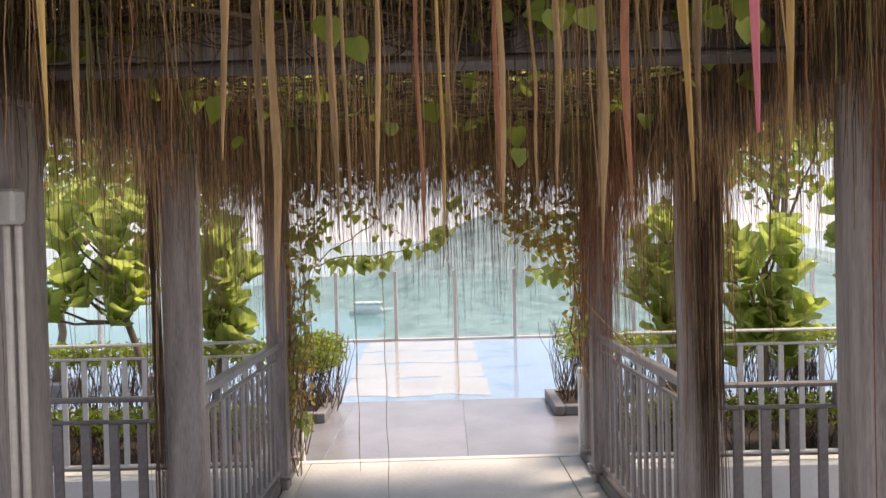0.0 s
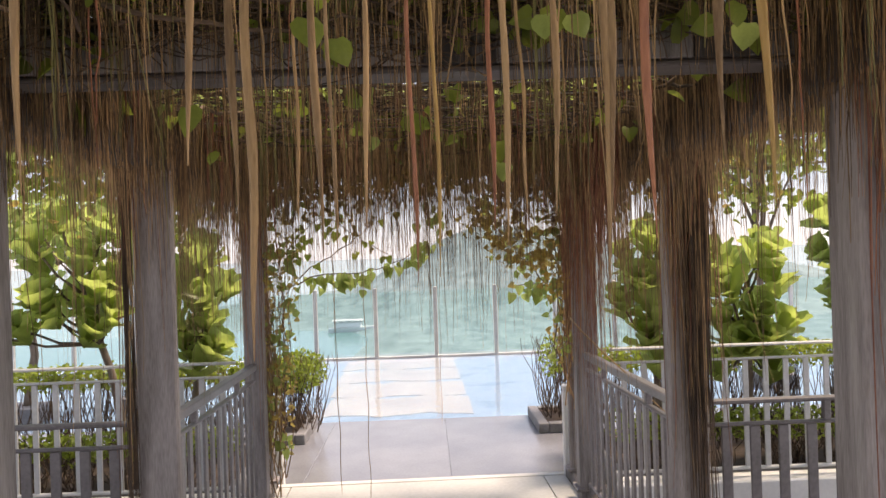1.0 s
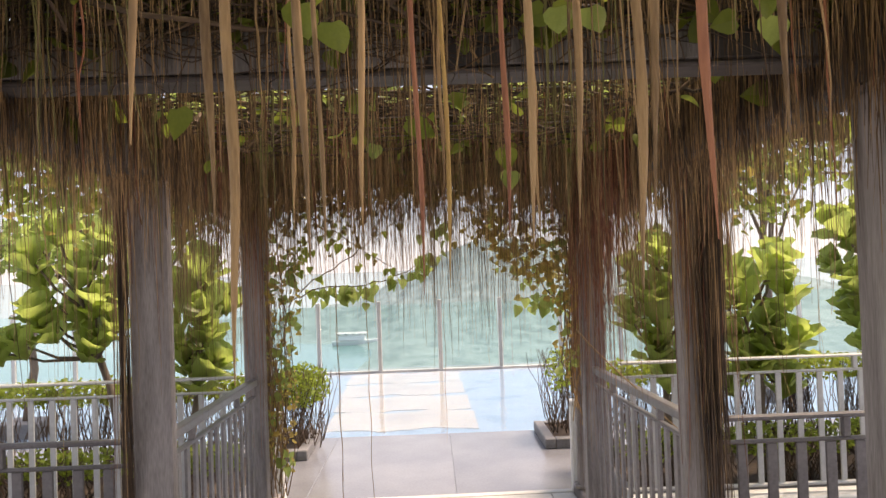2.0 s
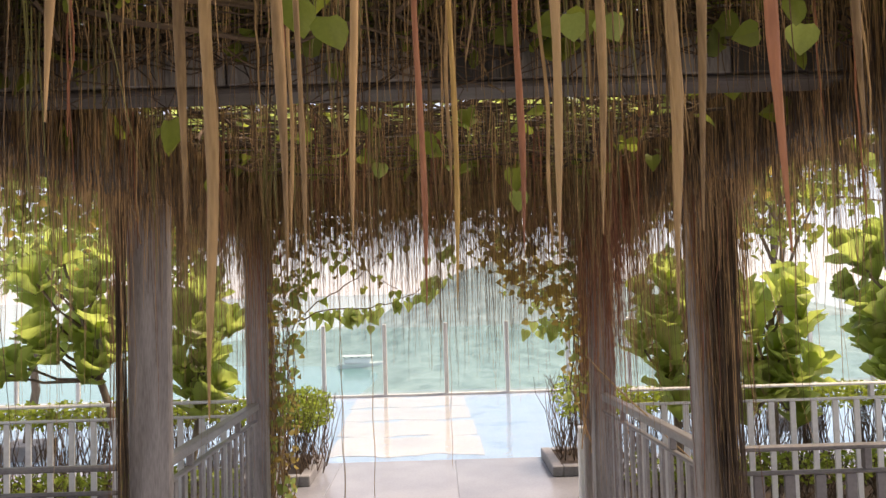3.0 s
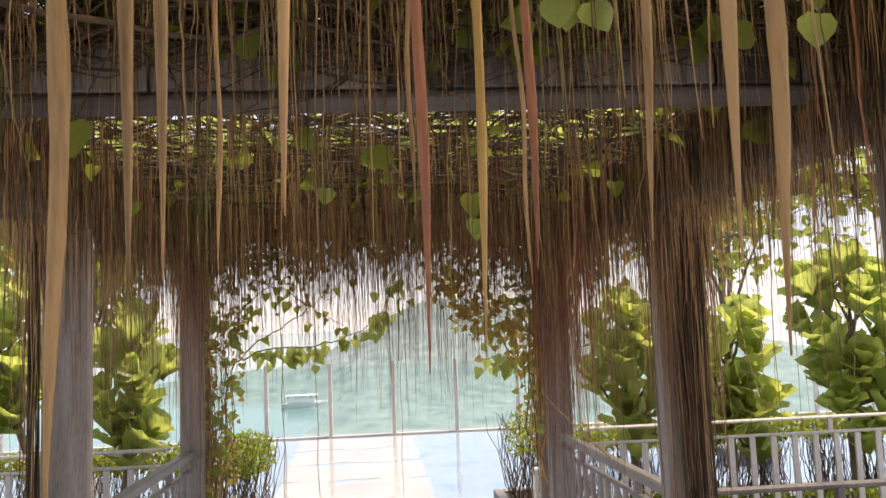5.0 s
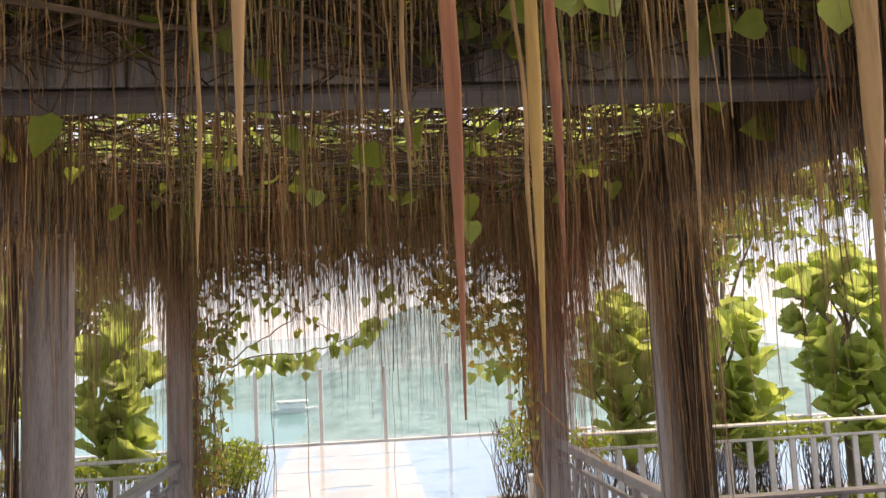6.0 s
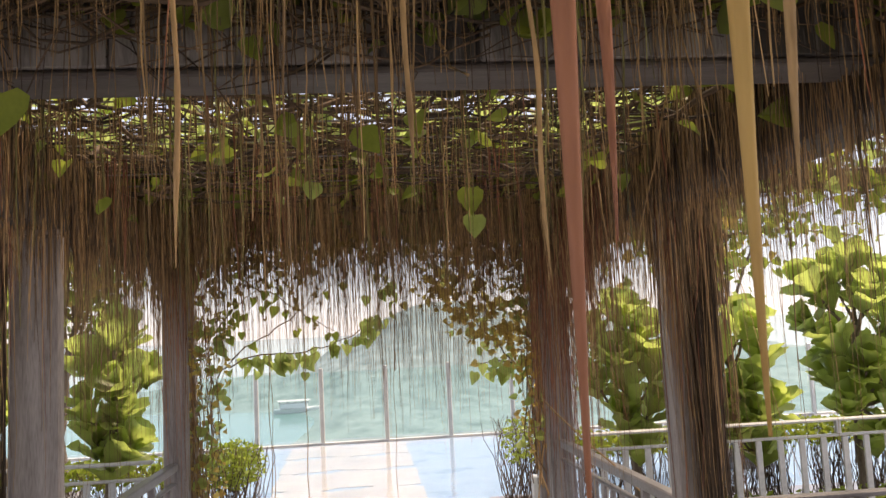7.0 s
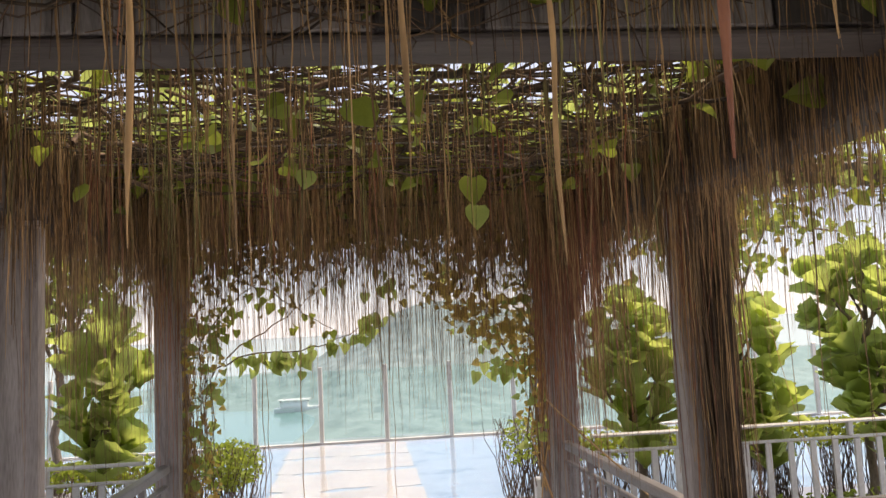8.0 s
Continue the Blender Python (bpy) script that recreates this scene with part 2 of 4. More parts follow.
for i, y in enumerate((9.13, 10.16, 11.24, 12.30)):
    x0 = -1.10 - 0.035 * i
    g = Geo()
    n = 14
    for k in range(n + 1):
        x = x0 + (0.47 - 0.02 * i - x0) * k / n
        w = 0.06 * math.sin(k * 0.8 + 1.7 * i) + 0.025 * math.sin(k * 2.1 + i)
        for yy, z in ((y + w, -0.087), (y + w, -0.068), (y + 0.03 + w, -0.060), (y + 0.95 + w, -0.060), (y + 0.98 + w, -0.068), (y + 0.98 + w, -0.087)):
            g.v.append((x, yy, z))
    for k in range(n):
        for j in range(5):
            g.f.append((6 * k + j, 6 * k + j + 1, 6 * k + 7 + j, 6 * k + 6 + j))
    g.f += [(0, 1, 2, 3, 4, 5)[::-1], tuple(6 * n + j for j in range(6))]
    tagged(put("pool_slab", g.mesh("pool_slab", SLAB)), "white stone platform slab lying just under the pool water", "slab", "slabs in the pool")

# hill with woods over the water
def hill_height(x, y):
    ridge = 36 * math.exp(-((x - 30) / 58) ** 2) + 28 * math.exp(-((x - 140) / 90) ** 2) + 8 * math.exp(-((x + 75) / 60) ** 2)
    shore = 1 / (1 + math.exp(-(x + 22 - 4 * math.sin(y / 40)) / 6))
    return -31.5 + ridge * math.exp(-((y - 450) / 80) ** 2) + 3.2 * shore


g = Geo()
nx, ny = 260, 150
for j in range(ny + 1):
    for i in range(nx + 1):
        x, y = -260 + 620 * i / nx, 190 + 410 * j / ny
        h = hill_height(x, y)
        g.v.append((x, y, h + (1.5 * noise.noise((x / 6, y / 6, 0)) + 0.9 * noise.noise((x / 2.6, y / 2.6, 3))) * min(1, max(0, (h + 30) / 2))))
for j in range(ny):
    for i in range(nx):
        a = j * (nx + 1) + i
        g.f.append((a, a + 1, a + nx + 2, a + nx + 1))
tagged(put("backdrop", g.mesh("backdrop", WOODS, True)), "green wooded hill across the water, haze in its colour", "hill", kind="structure")

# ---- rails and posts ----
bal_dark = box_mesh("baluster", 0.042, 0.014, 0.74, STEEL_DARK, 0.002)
bal_side = box_mesh("baluster", 0.014, 0.045, 0.74, STEEL, 0.002)
bal_pale = box_mesh("baluster", 0.035, 0.014, 0.72, PALE, 0.002)


def rail_fence(label, a, b, along, base, top, mat, bal, spacing, group, mid=0.10, thick=0.05, stub=0.9):
    """A railing from a to b along x or y: handrail on stubs, second rail, bottom rail and flat bars."""
    ob = root_of("railing", label, "railing", group)
    length = math.hypot(b[0] - a[0], b[1] - a[1])
    cx, cy = (a[0] + b[0]) / 2, (a[1] + b[1]) / 2
    ob.matrix_basis = pose(cx, cy, base, 0, 0, 0 if along == "x" else -math.degrees(math.atan2(b[0] - a[0], b[1] - a[1])))
    H = top - base

    def bar(name, z, h, w, inset=0.0):
        sx, sy = (length - inset, w) if along == "x" else (w, length - inset)
        put(name, box_mesh(name, sx, sy, h, mat, 0.006), ob, (0, 0, z))

    slim = 0.018 if mat is PALE else (0.022 if along == "x" else 0.042)
    bar("handrail", H - slim, slim, thick)
    bar("middle_rail", H - mid - 0.016, 0.016, thick * 0.7, 0.004)
    bar("bottom_rail", 0.045, 0.02, thick * 0.7, 0.004)
    n = int(length / spacing)
    for i in range(n):
        p = -length / 2 + spacing * (i + 0.5) + (length - n * spacing) / 2
        o = put("baluster", bal, ob, (p, 0, 0.06) if along == "x" else (0, p, 0.06))
        o.scale.z = (H - mid - 0.016 - 0.062) / (0.74 if bal is not bal_pale else 0.72)
    m = max(2, round(length / stub))
    for i in range(m):
        p = -length / 2 + length * (i + 0.5) / m
        put("rail_stub", box_mesh("rail_stub", 0.03, 0.03, mid - slim + 0.004, mat, 0.003), ob, ((p, 0, H - mid) if along == "x" else (0, p, H - mid)))
    for i in (-1, 1):
        p = i * (length / 2 - 0.03)
        put("foot", box_mesh("foot", 0.03, 0.03, 0.05, mat, 0.003), ob, ((p, 0, 0) if along == "x" else (0, p, 0)))
    return ob


for s in (-1, 1):
    tagged(askew(block("kerb", min(s * 1.017, s * 1.19), max(s * 1.017, s * 1.19), -4.0, 6.60, -0.42, 0.07, KERB, bevel=0.012)), "dark stone kerb along the walkway floor", "kerb", kind="structure")
    rail_fence("grey painted steel railing beside the walkway", *(((1.095, 4.40), (1.02, 5.95)) if s > 0 else ((-1.075, 4.36), (-1.057, 5.95))), "y", 0.07, 0.95, STEEL, bal_side, 0.118, "walkway railings")
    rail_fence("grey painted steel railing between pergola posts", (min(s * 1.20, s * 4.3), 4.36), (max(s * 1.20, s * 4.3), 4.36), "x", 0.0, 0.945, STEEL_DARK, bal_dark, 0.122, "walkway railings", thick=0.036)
    tagged(block("side_wall", min(s * 1.212, s * 5.2), max(s * 1.212, s * 5.2), 6.0, 6.2, -0.42, 0.09, WHITE, bevel=0.01), "low white rendered wall under a railing", "wall", kind="structure")
    rail_fence("pale grey railing on a low white wall", (min(s * 1.20, s * 5.2), 6.1), (max(s * 1.20, s * 5.2), 6.1), "x", 0.09, 0.95, PALE, bal_pale, 0.132, "garden railings", mid=0.09, thick=0.04)
    tagged(block("side_curb", min(s * 1.212, s * 4.3), max(s * 1.212, s * 4.3), 4.26, 4.46, -0.42, 0.0, KERB, bevel=0.01), "dark kerb under the short railing", "kerb", kind="structure")


def post(x0, x1, y0, y1, label, top=1.96, base=-0.42):
    ob = root_of("pergola_post", label, "post", "pergola posts", at=((x0 + x1) / 2, (y0 + y1) / 2, base))
    w, d = x1 - x0, y1 - y0
    put("shaft", box_mesh("shaft", w, d, top - base, POST, 0.008), ob)
    put("cap_plate", box_mesh("cap_plate", w - 0.01, d - 0.01, 0.02, POST, 0.004), ob, (0, 0, top - base))
    put("base_plate", box_mesh("base_plate", w + 0.05, d + 0.05, 0.02, POST, 0.004), ob, (0, 0, 0.49 if base < -0.4 else 0.07))
    return ob


for s in (-1, 1):
    def span(a, b):
        return (min(s * a, s * b), max(s * a, s * b))
    post(*((-1.165, -1.0) if s < 0 else (1.032, 1.19)), 4.30, 4.34 if s < 0 else 4.375, "dark weathered pergola post hung with dry roots")
    post(*((-1.118, -1.003) if s < 0 else (0.962, 1.098)), 5.98, 6.10, "dark weathered pergola post wrapped in climbing vine")
    post(*((-1.16, -1.003) if s < 0 else (1.02, 1.175)), 2.90 if s < 0 else 2.80, 3.05 if s < 0 else 2.95, "dark grey pergola post where the side path joins")
    post(*((-1.105, -1.045) if s < 0 else (0.985, 1.045)), 6.44, 6.50, "slim dark steel post at the walkway's end", 2.0, 0.0)
    tagged(block("end_pier", *((-1.085, -1.025) if s < 0 else (0.985, 1.035)), 6.66, 6.74, -0.036, 0.62, WHITE, bevel=0.008), "slim white rendered pier beside the walkway's end", "pier", "end piers")
    post(*span(1.035, 1.19), -1.2, -1.045, "dark weathered pergola post hung with dry roots")
    post(*span(4.4, 4.55), 6.0, 6.15, "dark weathered pergola post at the garden edge", 2.28)
    post(*span(4.4, 4.55), -1.2, -1.05, "dark weathered pergola post at the garden edge", 2.28)
    # long beams
    tagged(block("roof_beam", *span(1.003, 1.185), -1.3, 6.25, 1.982, 2.25, BEAM, bevel=0.01), "dark painted steel beam of the pergola", "beam", "pergola beams")
    tagged(block("roof_beam", *span(1.19, 4.6), 6.0, 6.14, 2.302, 2.42, BEAM, bevel=0.01), "dark painted outer beam of the pergola", "beam", "pergola beams")
    tagged(block("roof_beam", *span(1.19, 4.6), -1.2, -1.06, 2.302, 2.42, BEAM, bevel=0.01), "dark painted outer beam of the pergola", "beam", "pergola beams")
for y in (-1.1, 0.3, 1.85, 6.0):
    tagged(block("cross_beam", -1.0, 1.0, y - 0.06, y + 0.06, 2.095, 2.225, BEAM, bevel=0.008), "dark painted cross beam under the vine roof", "beam", "pergola cross beams")

front_beam = tagged(block("cross_beam", -1.0, 1.0, 3.0, 3.10, 2.068, 2.215, BEAM, bevel=0.008), "weathered grey cross beam with a bottom flange under the vine roof", "beam", "pergola cross beams")
put("flange", box_mesh("flange", 1.996, 0.12, 0.014, BEAM, 0.004), front_beam, (0, 0, -0.0145))
face_r = random.Random(31)
x = -0.996
while x < 0.96:
    w = min(face_r.uniform(0.16, 0.34), 0.996 - x)
    put("face_board", box_mesh("face_board", w - 0.006, 0.012, 0.10, BOARD, 0.003), front_beam, (x + w / 2, -0.0565, 0.004))
    x += w

# ---- glass balustrade ----
bal = root_of("glass_balustrade", "clear aqua glass balustrade with slim posts at the pool edge", "balustrade", at=(0, 13.47, -0.045))
gp_me, pane_me = box_mesh("baluster_post", 0.06, 0.045, 1.10, RAIL_TAN, 0.008), box_mesh("pane", 0.862, 0.012, 0.98, GLASS, 0.002)
for i in range(-9, 10):
    put("baluster_post", gp_me, bal, (0.155 + 0.945 * i, 0, 0))
    if i < 9:
        put("pane", pane_me, bal, (0.155 + 0.945 * (i + 0.5), 0, 0.06)).visible_shadow = False
put("bottom_channel", box_mesh("bottom_channel", 17.1, 0.05, 0.022, PALE, 0.005), bal)


# ---- vegetation builders ----
def strand(g, x, y, z0, z1, r, r1=None, sides=3, wander=0.02, segs=5, rr=rnd, sway=0.02):
    """One hanging root from z0 down to z1, a little crooked."""
    pts, px, py = [], x, y
    tx, ty = rr.gauss(0, sway) * (z0 - z1), rr.gauss(0, sway) * (z0 - z1)
    if rr.random() < 0.06:
        tx *= 5
    for i in range(segs + 1):
        t = i / segs
        pts.append((px, py, z0 + (z1 - z0) * t))
        px += (rr.gauss(0, wander) + tx) / segs
        py += (rr.gauss(0, wander) + ty) / segs
    g.tube(pts, r, r1 if r1 is not None else r * 0.3, sides, False)


def clear_of_path(x, y, z1):
    return not (abs(x) < 0.13 and 0.7 < y < 1.95 and z1 < 1.9)


def root_field(n, xr, yr, ztop, lengths, radii, mat, label, tail=0.12, long=(0.4, 0.8), wander=0.02, shape=None, sway=0.02):
    n, radii = int(n * 1.5), (radii[0] * 0.75, radii[1] * 0.68)
    g = Geo()
    knots = [(rnd.uniform(*xr), rnd.uniform(*yr), rnd.uniform(0.65, 1.3)) for _ in range(max(4, n // 9))]
    for _ in range(n):
        x, y, stretch = rnd.choice(knots)
        if rnd.random() < 0.3:
            x, y, stretch = rnd.uniform(*xr), rnd.uniform(*yr), 1.0
        x, y = min(xr[1], max(xr[0], x + rnd.gauss(0, 0.022))), min(yr[1], max(yr[0], y + rnd.gauss(0, 0.03)))
        l = stretch * rnd.uniform(*long) if rnd.random() < tail else stretch * (lengths[0] + (lengths[1] - lengths[0]) * rnd.random() ** 1.4)
        zt = ztop + rnd.uniform(-0.03, 0.05)
        if shape:
            l *= shape(x, y)
        if clear_of_path(x, y, zt - l):
            strand(g, x, y, zt, zt - l, rnd.uniform(*radii), wander=(wander + 0.05 * l) * 0.4 if sway > 0.01 else wander, sway=sway)
    return tagged(put("hanging_roots", g.mesh("hanging_roots", mat, True)), label, "roots", kind="stuff")


def leaf_cloud(n, place, size, mat, name, label, shape=SMALL, kind="stuff", parent=None, flat=1.4):
    g = Geo()
    for _ in range(n):
        p = place()
        s = rnd.uniform(*size)
        turn = Euler((rnd.uniform(-flat, flat), rnd.uniform(-flat, flat), rnd.uniform(0, 6.28))).to_matrix().to_4x4()
        g.stamp(shape[0], shape[1], Matrix.Translation(p) @ turn @ Matrix.Scale(s, 4))
    ob = put(name, g.mesh(name, mat, False), parent)
    if not parent:
        tagged(ob, label, "foliage", kind=kind)
    return ob


def box_place(x0, x1, y0, y1, z0, z1):
    return lambda: (rnd.uniform(x0, x1), rnd.uniform(y0, y1), rnd.uniform(z0, z1))


HEART_UNIT = ([tuple(c / 0.085 for c in v) for v in HEART[0]], HEART[1])

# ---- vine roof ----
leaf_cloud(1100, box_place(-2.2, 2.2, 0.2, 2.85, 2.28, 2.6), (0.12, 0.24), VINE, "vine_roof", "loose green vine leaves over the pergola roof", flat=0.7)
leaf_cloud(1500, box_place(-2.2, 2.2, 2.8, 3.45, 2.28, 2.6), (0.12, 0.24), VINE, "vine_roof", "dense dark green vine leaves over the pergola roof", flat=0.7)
leaf_cloud(600, box_place(-1.3, 1.3, 3.4, 5.0, 2.28, 2.48), (0.07, 0.15), VINE_YELLOW, "vine_roof", "yellow-green vine leaves in a sunlit tint over the open pergola roof", flat=0.8)
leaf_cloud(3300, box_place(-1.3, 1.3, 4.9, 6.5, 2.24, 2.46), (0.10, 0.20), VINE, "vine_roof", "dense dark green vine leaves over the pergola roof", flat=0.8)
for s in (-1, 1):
    leaf_cloud(380 if s < 0 else 680, box_place(min(s * 1.25, s * 4.6), max(s * 1.25, s * 4.6), 3.6, 6.3, 2.44, 2.7), (0.10, 0.19), VINE_YELLOW, "vine_roof", "vine leaves in a sunlit tint over the outer pergola bay", flat=0.8)
leaf_cloud(330, box_place(-1.2, 1.2, 1.9, 6.2, 2.08, 2.3), (0.035, 0.075), VINE, "vine_leaves", "heart-shaped green vine leaves under the pergola roof", HEART_UNIT)
leaf_cloud(1500, box_place(-1.1, 1.1, 5.5, 6.25, 1.97, 2.3), (0.02, 0.05), VINE_DRY, "vine_leaves", "dry and green vine leaves round the end beam", HEART_UNIT)
for s in (-1, 1):
    leaf_cloud(420 if s < 0 else 230, box_place(min(s * 1.2, s * 3.8), max(s * 1.2, s * 3.8), 5.4, 6.3, 2.0 if s < 0 else 2.14, 2.4), (0.05, 0.10), VINE, "vine_leaves", "green vine leaves hanging at the outer bay", HEART_UNIT)
    leaf_cloud(260, box_place(min(s * 1.0, s * 1.25), max(s * 1.0, s * 1.25), 1.9, 6.2, 2.02, 2.3), (0.05, 0.10), VINE, "vine_leaves", "green vine leaves along the side beam", HEART_UNIT)

g = Geo()
for k in range(1750):
    x, y, z = rnd.uniform(-4.4, 4.4) if rnd.random() < 0.3 else rnd.uniform(-1.2, 1.2), rnd.uniform(0.5, 6.3) if k < 1350 else rnd.uniform(3.4, 5.2), rnd.uniform(2.2, 2.36)
    a, l = rnd.choice((0, math.pi / 2, rnd.uniform(0, 3.14))) + rnd.gauss(0, 0.15), rnd.uniform(0.3, 1.0)
    pts = []
    for i in range(6):
        pts.append((x, y, z))
        x, y, z = x + math.cos(a) * l / 5, y + math.sin(a) * l / 5, z + rnd.gauss(0, 0.012)
        a += rnd.gauss(0, 0.2)
    g.tube(pts, rnd.uniform(0.002, 0.007), 0.002, 3, False)
tagged(put("vine_stems", g.mesh("vine_stems", TWIG, True)), "tangled dark vine stems lying over the roof wires", "stems", kind="stuff")
g = Geo()
for k in range(420):
    x, y, z = rnd.uniform(-1.0, 1.0), rnd.choice((2.95, 2.97, 2.92, 5.85)) + rnd.gauss(0, 0.02), rnd.uniform(2.1, 2.32)
    a, pts = rnd.uniform(-0.5, 0.5) + rnd.choice((0, math.pi)), []
    for i in range(6):
        pts.append((x, y, z))
        x, y, z = x + math.cos(a) * 0.07, y + rnd.gauss(0, 0.008), min(2.35, z + math.sin(a) * 0.05 + rnd.gauss(0, 0.012))
        a += rnd.gauss(0, 0.45)
    g.tube(pts, rnd.uniform(0.0015, 0.005), 0.0012, 3, False)
tagged(put("vine_stems", g.mesh("vine_stems", TWIG, True)), "tangled dark vine stems draped over a beam", "stems", kind="stuff")
leaf_cloud(130, box_place(-1.0, 1.0, 2.9, 2.98, 2.1, 2.32), (0.03, 0.065), VINE, "vine_leaves", "green vine leaves draped over a beam", HEART_UNIT)
g = Geo()
for k in range(260):
    x, y, z = rnd.uniform(-1.1, 1.1), rnd.uniform(3.15, 5.3) if k < 190 else rnd.uniform(1.9, 2.95), rnd.uniform(2.14, 2.34)
    a, l, pts = rnd.choice((0, 0, math.pi / 2)) + rnd.gauss(0, 0.35), rnd.uniform(0.35, 1.1), []
    for i in range(9):
        pts.append((min(1.15, max(-1.15, x)), y, z))
        x, y, z = x + math.cos(a) * l / 8, y + math.sin(a) * l / 8, min(2.38, max(2.12, z + rnd.gauss(0, 0.022)))
        a += rnd.gauss(0, 0.4)
    g.tube(pts, rnd.uniform(0.004, 0.010), 0.003, 5, False)
tagged(put("vine_stems", g.mesh("vine_stems", TWIG, True)), "knotted woody vine stems woven through the roof", "stems", kind="stuff")
for i in range(24):
    y = 0.6 + i * 0.24
    g = Geo()
    g.tube([(-1.2, y, 2.232), (0, y, 2.228), (1.2, y, 2.232)], 0.003, 0.003, 4)
    tagged(put("roof_wire", g.mesh("roof_wire", STEEL)), "thin steel wire carrying the vine roof", "wire", "roof wires")

# ---- hanging roots ----
root_field(620, (-1.05, 1.05), (2.0, 3.6), 2.22, (0.04, 0.22), (0.0012, 0.0035), ROOT, "thin brown roots hanging from the vine roof", 0.10, (0.25, 0.5))
root_field(480, (-1.05, 1.05), (3.6, 5.0), 2.22, (0.03, 0.2), (0.0012, 0.0035), ROOT, "thin brown roots hanging from the vine roof", 0.12, (0.25, 0.55))
root_field(1700, (-1.05, 1.05), (5.0, 6.2), 2.2, (0.18, 0.47), (0.0015, 0.004), ROOT, "dense brown roots hanging over the walkway end", 0.1, (0.3, 0.5), shape=lambda x, y: 0.85 + 0.3 * noise.noise((x * 2.2, y * 2.2, 1.5)) + 0.22 * noise.noise((x * 7, y * 7, 4.5)))
root_field(420, (-1.02, 1.02), (4.98, 5.08), 2.22, (0.12, 0.3), (0.0015, 0.0035), ROOT, "brown roots hanging in front of a cross beam", 0.1, (0.3, 0.45))
root_field(380, (-1.0, 1.0), (2.82, 2.985), 2.24, (0.08, 0.3), (0.0012, 0.003), ROOT, "brown roots hanging in front of a cross beam", 0.1, (0.3, 0.45))
root_field(260, (-1.0, 1.0), (2.84, 2.985), 2.25, (0.08, 0.26), (0.0015, 0.004), TWIG, "dark roots hanging in front of a cross beam", 0.1, (0.25, 0.4))
root_field(300, (-1.0, 1.0), (2.0, 6.0), 2.2, (0.12, 0.34), (0.0016, 0.0045), ROOT_PALE, "pale tan roots hanging from the vine roof", 0.15, (0.35, 0.6))
root_field(130, (-0.95, 0.95), (3.6, 6.1), 2.2, (0.12, 0.36), (0.002, 0.005), ROOT_RED, "reddish roots hanging from the vine roof", 0.15, (0.35, 0.6))
root_field(900, (-0.98, 0.98), (5.9, 6.35), 2.15, (0.25, 0.85), (0.0015, 0.0029), ROOT, "fine dark root threads hanging in the arch", 0.2, (0.6, 0.9), shape=lambda x, y: 1.0 + 0.28 * math.exp(-((x - 0.3) / 0.35) ** 2))
root_field(110, (-1.0, 1.0), (1.0, 2.0), 2.22, (0.05, 0.3), (0.0015, 0.004), ROOT_PALE, "pale roots hanging close overhead", 0.2, (0.3, 0.5))
root_field(150, (-0.95, 0.95), (2.0, 5.9), 2.2, (0.12, 0.4), (0.0018, 0.0045), ROOT_OLIVE, "mossy olive roots hanging from the vine roof", 0.15, (0.35, 0.6))
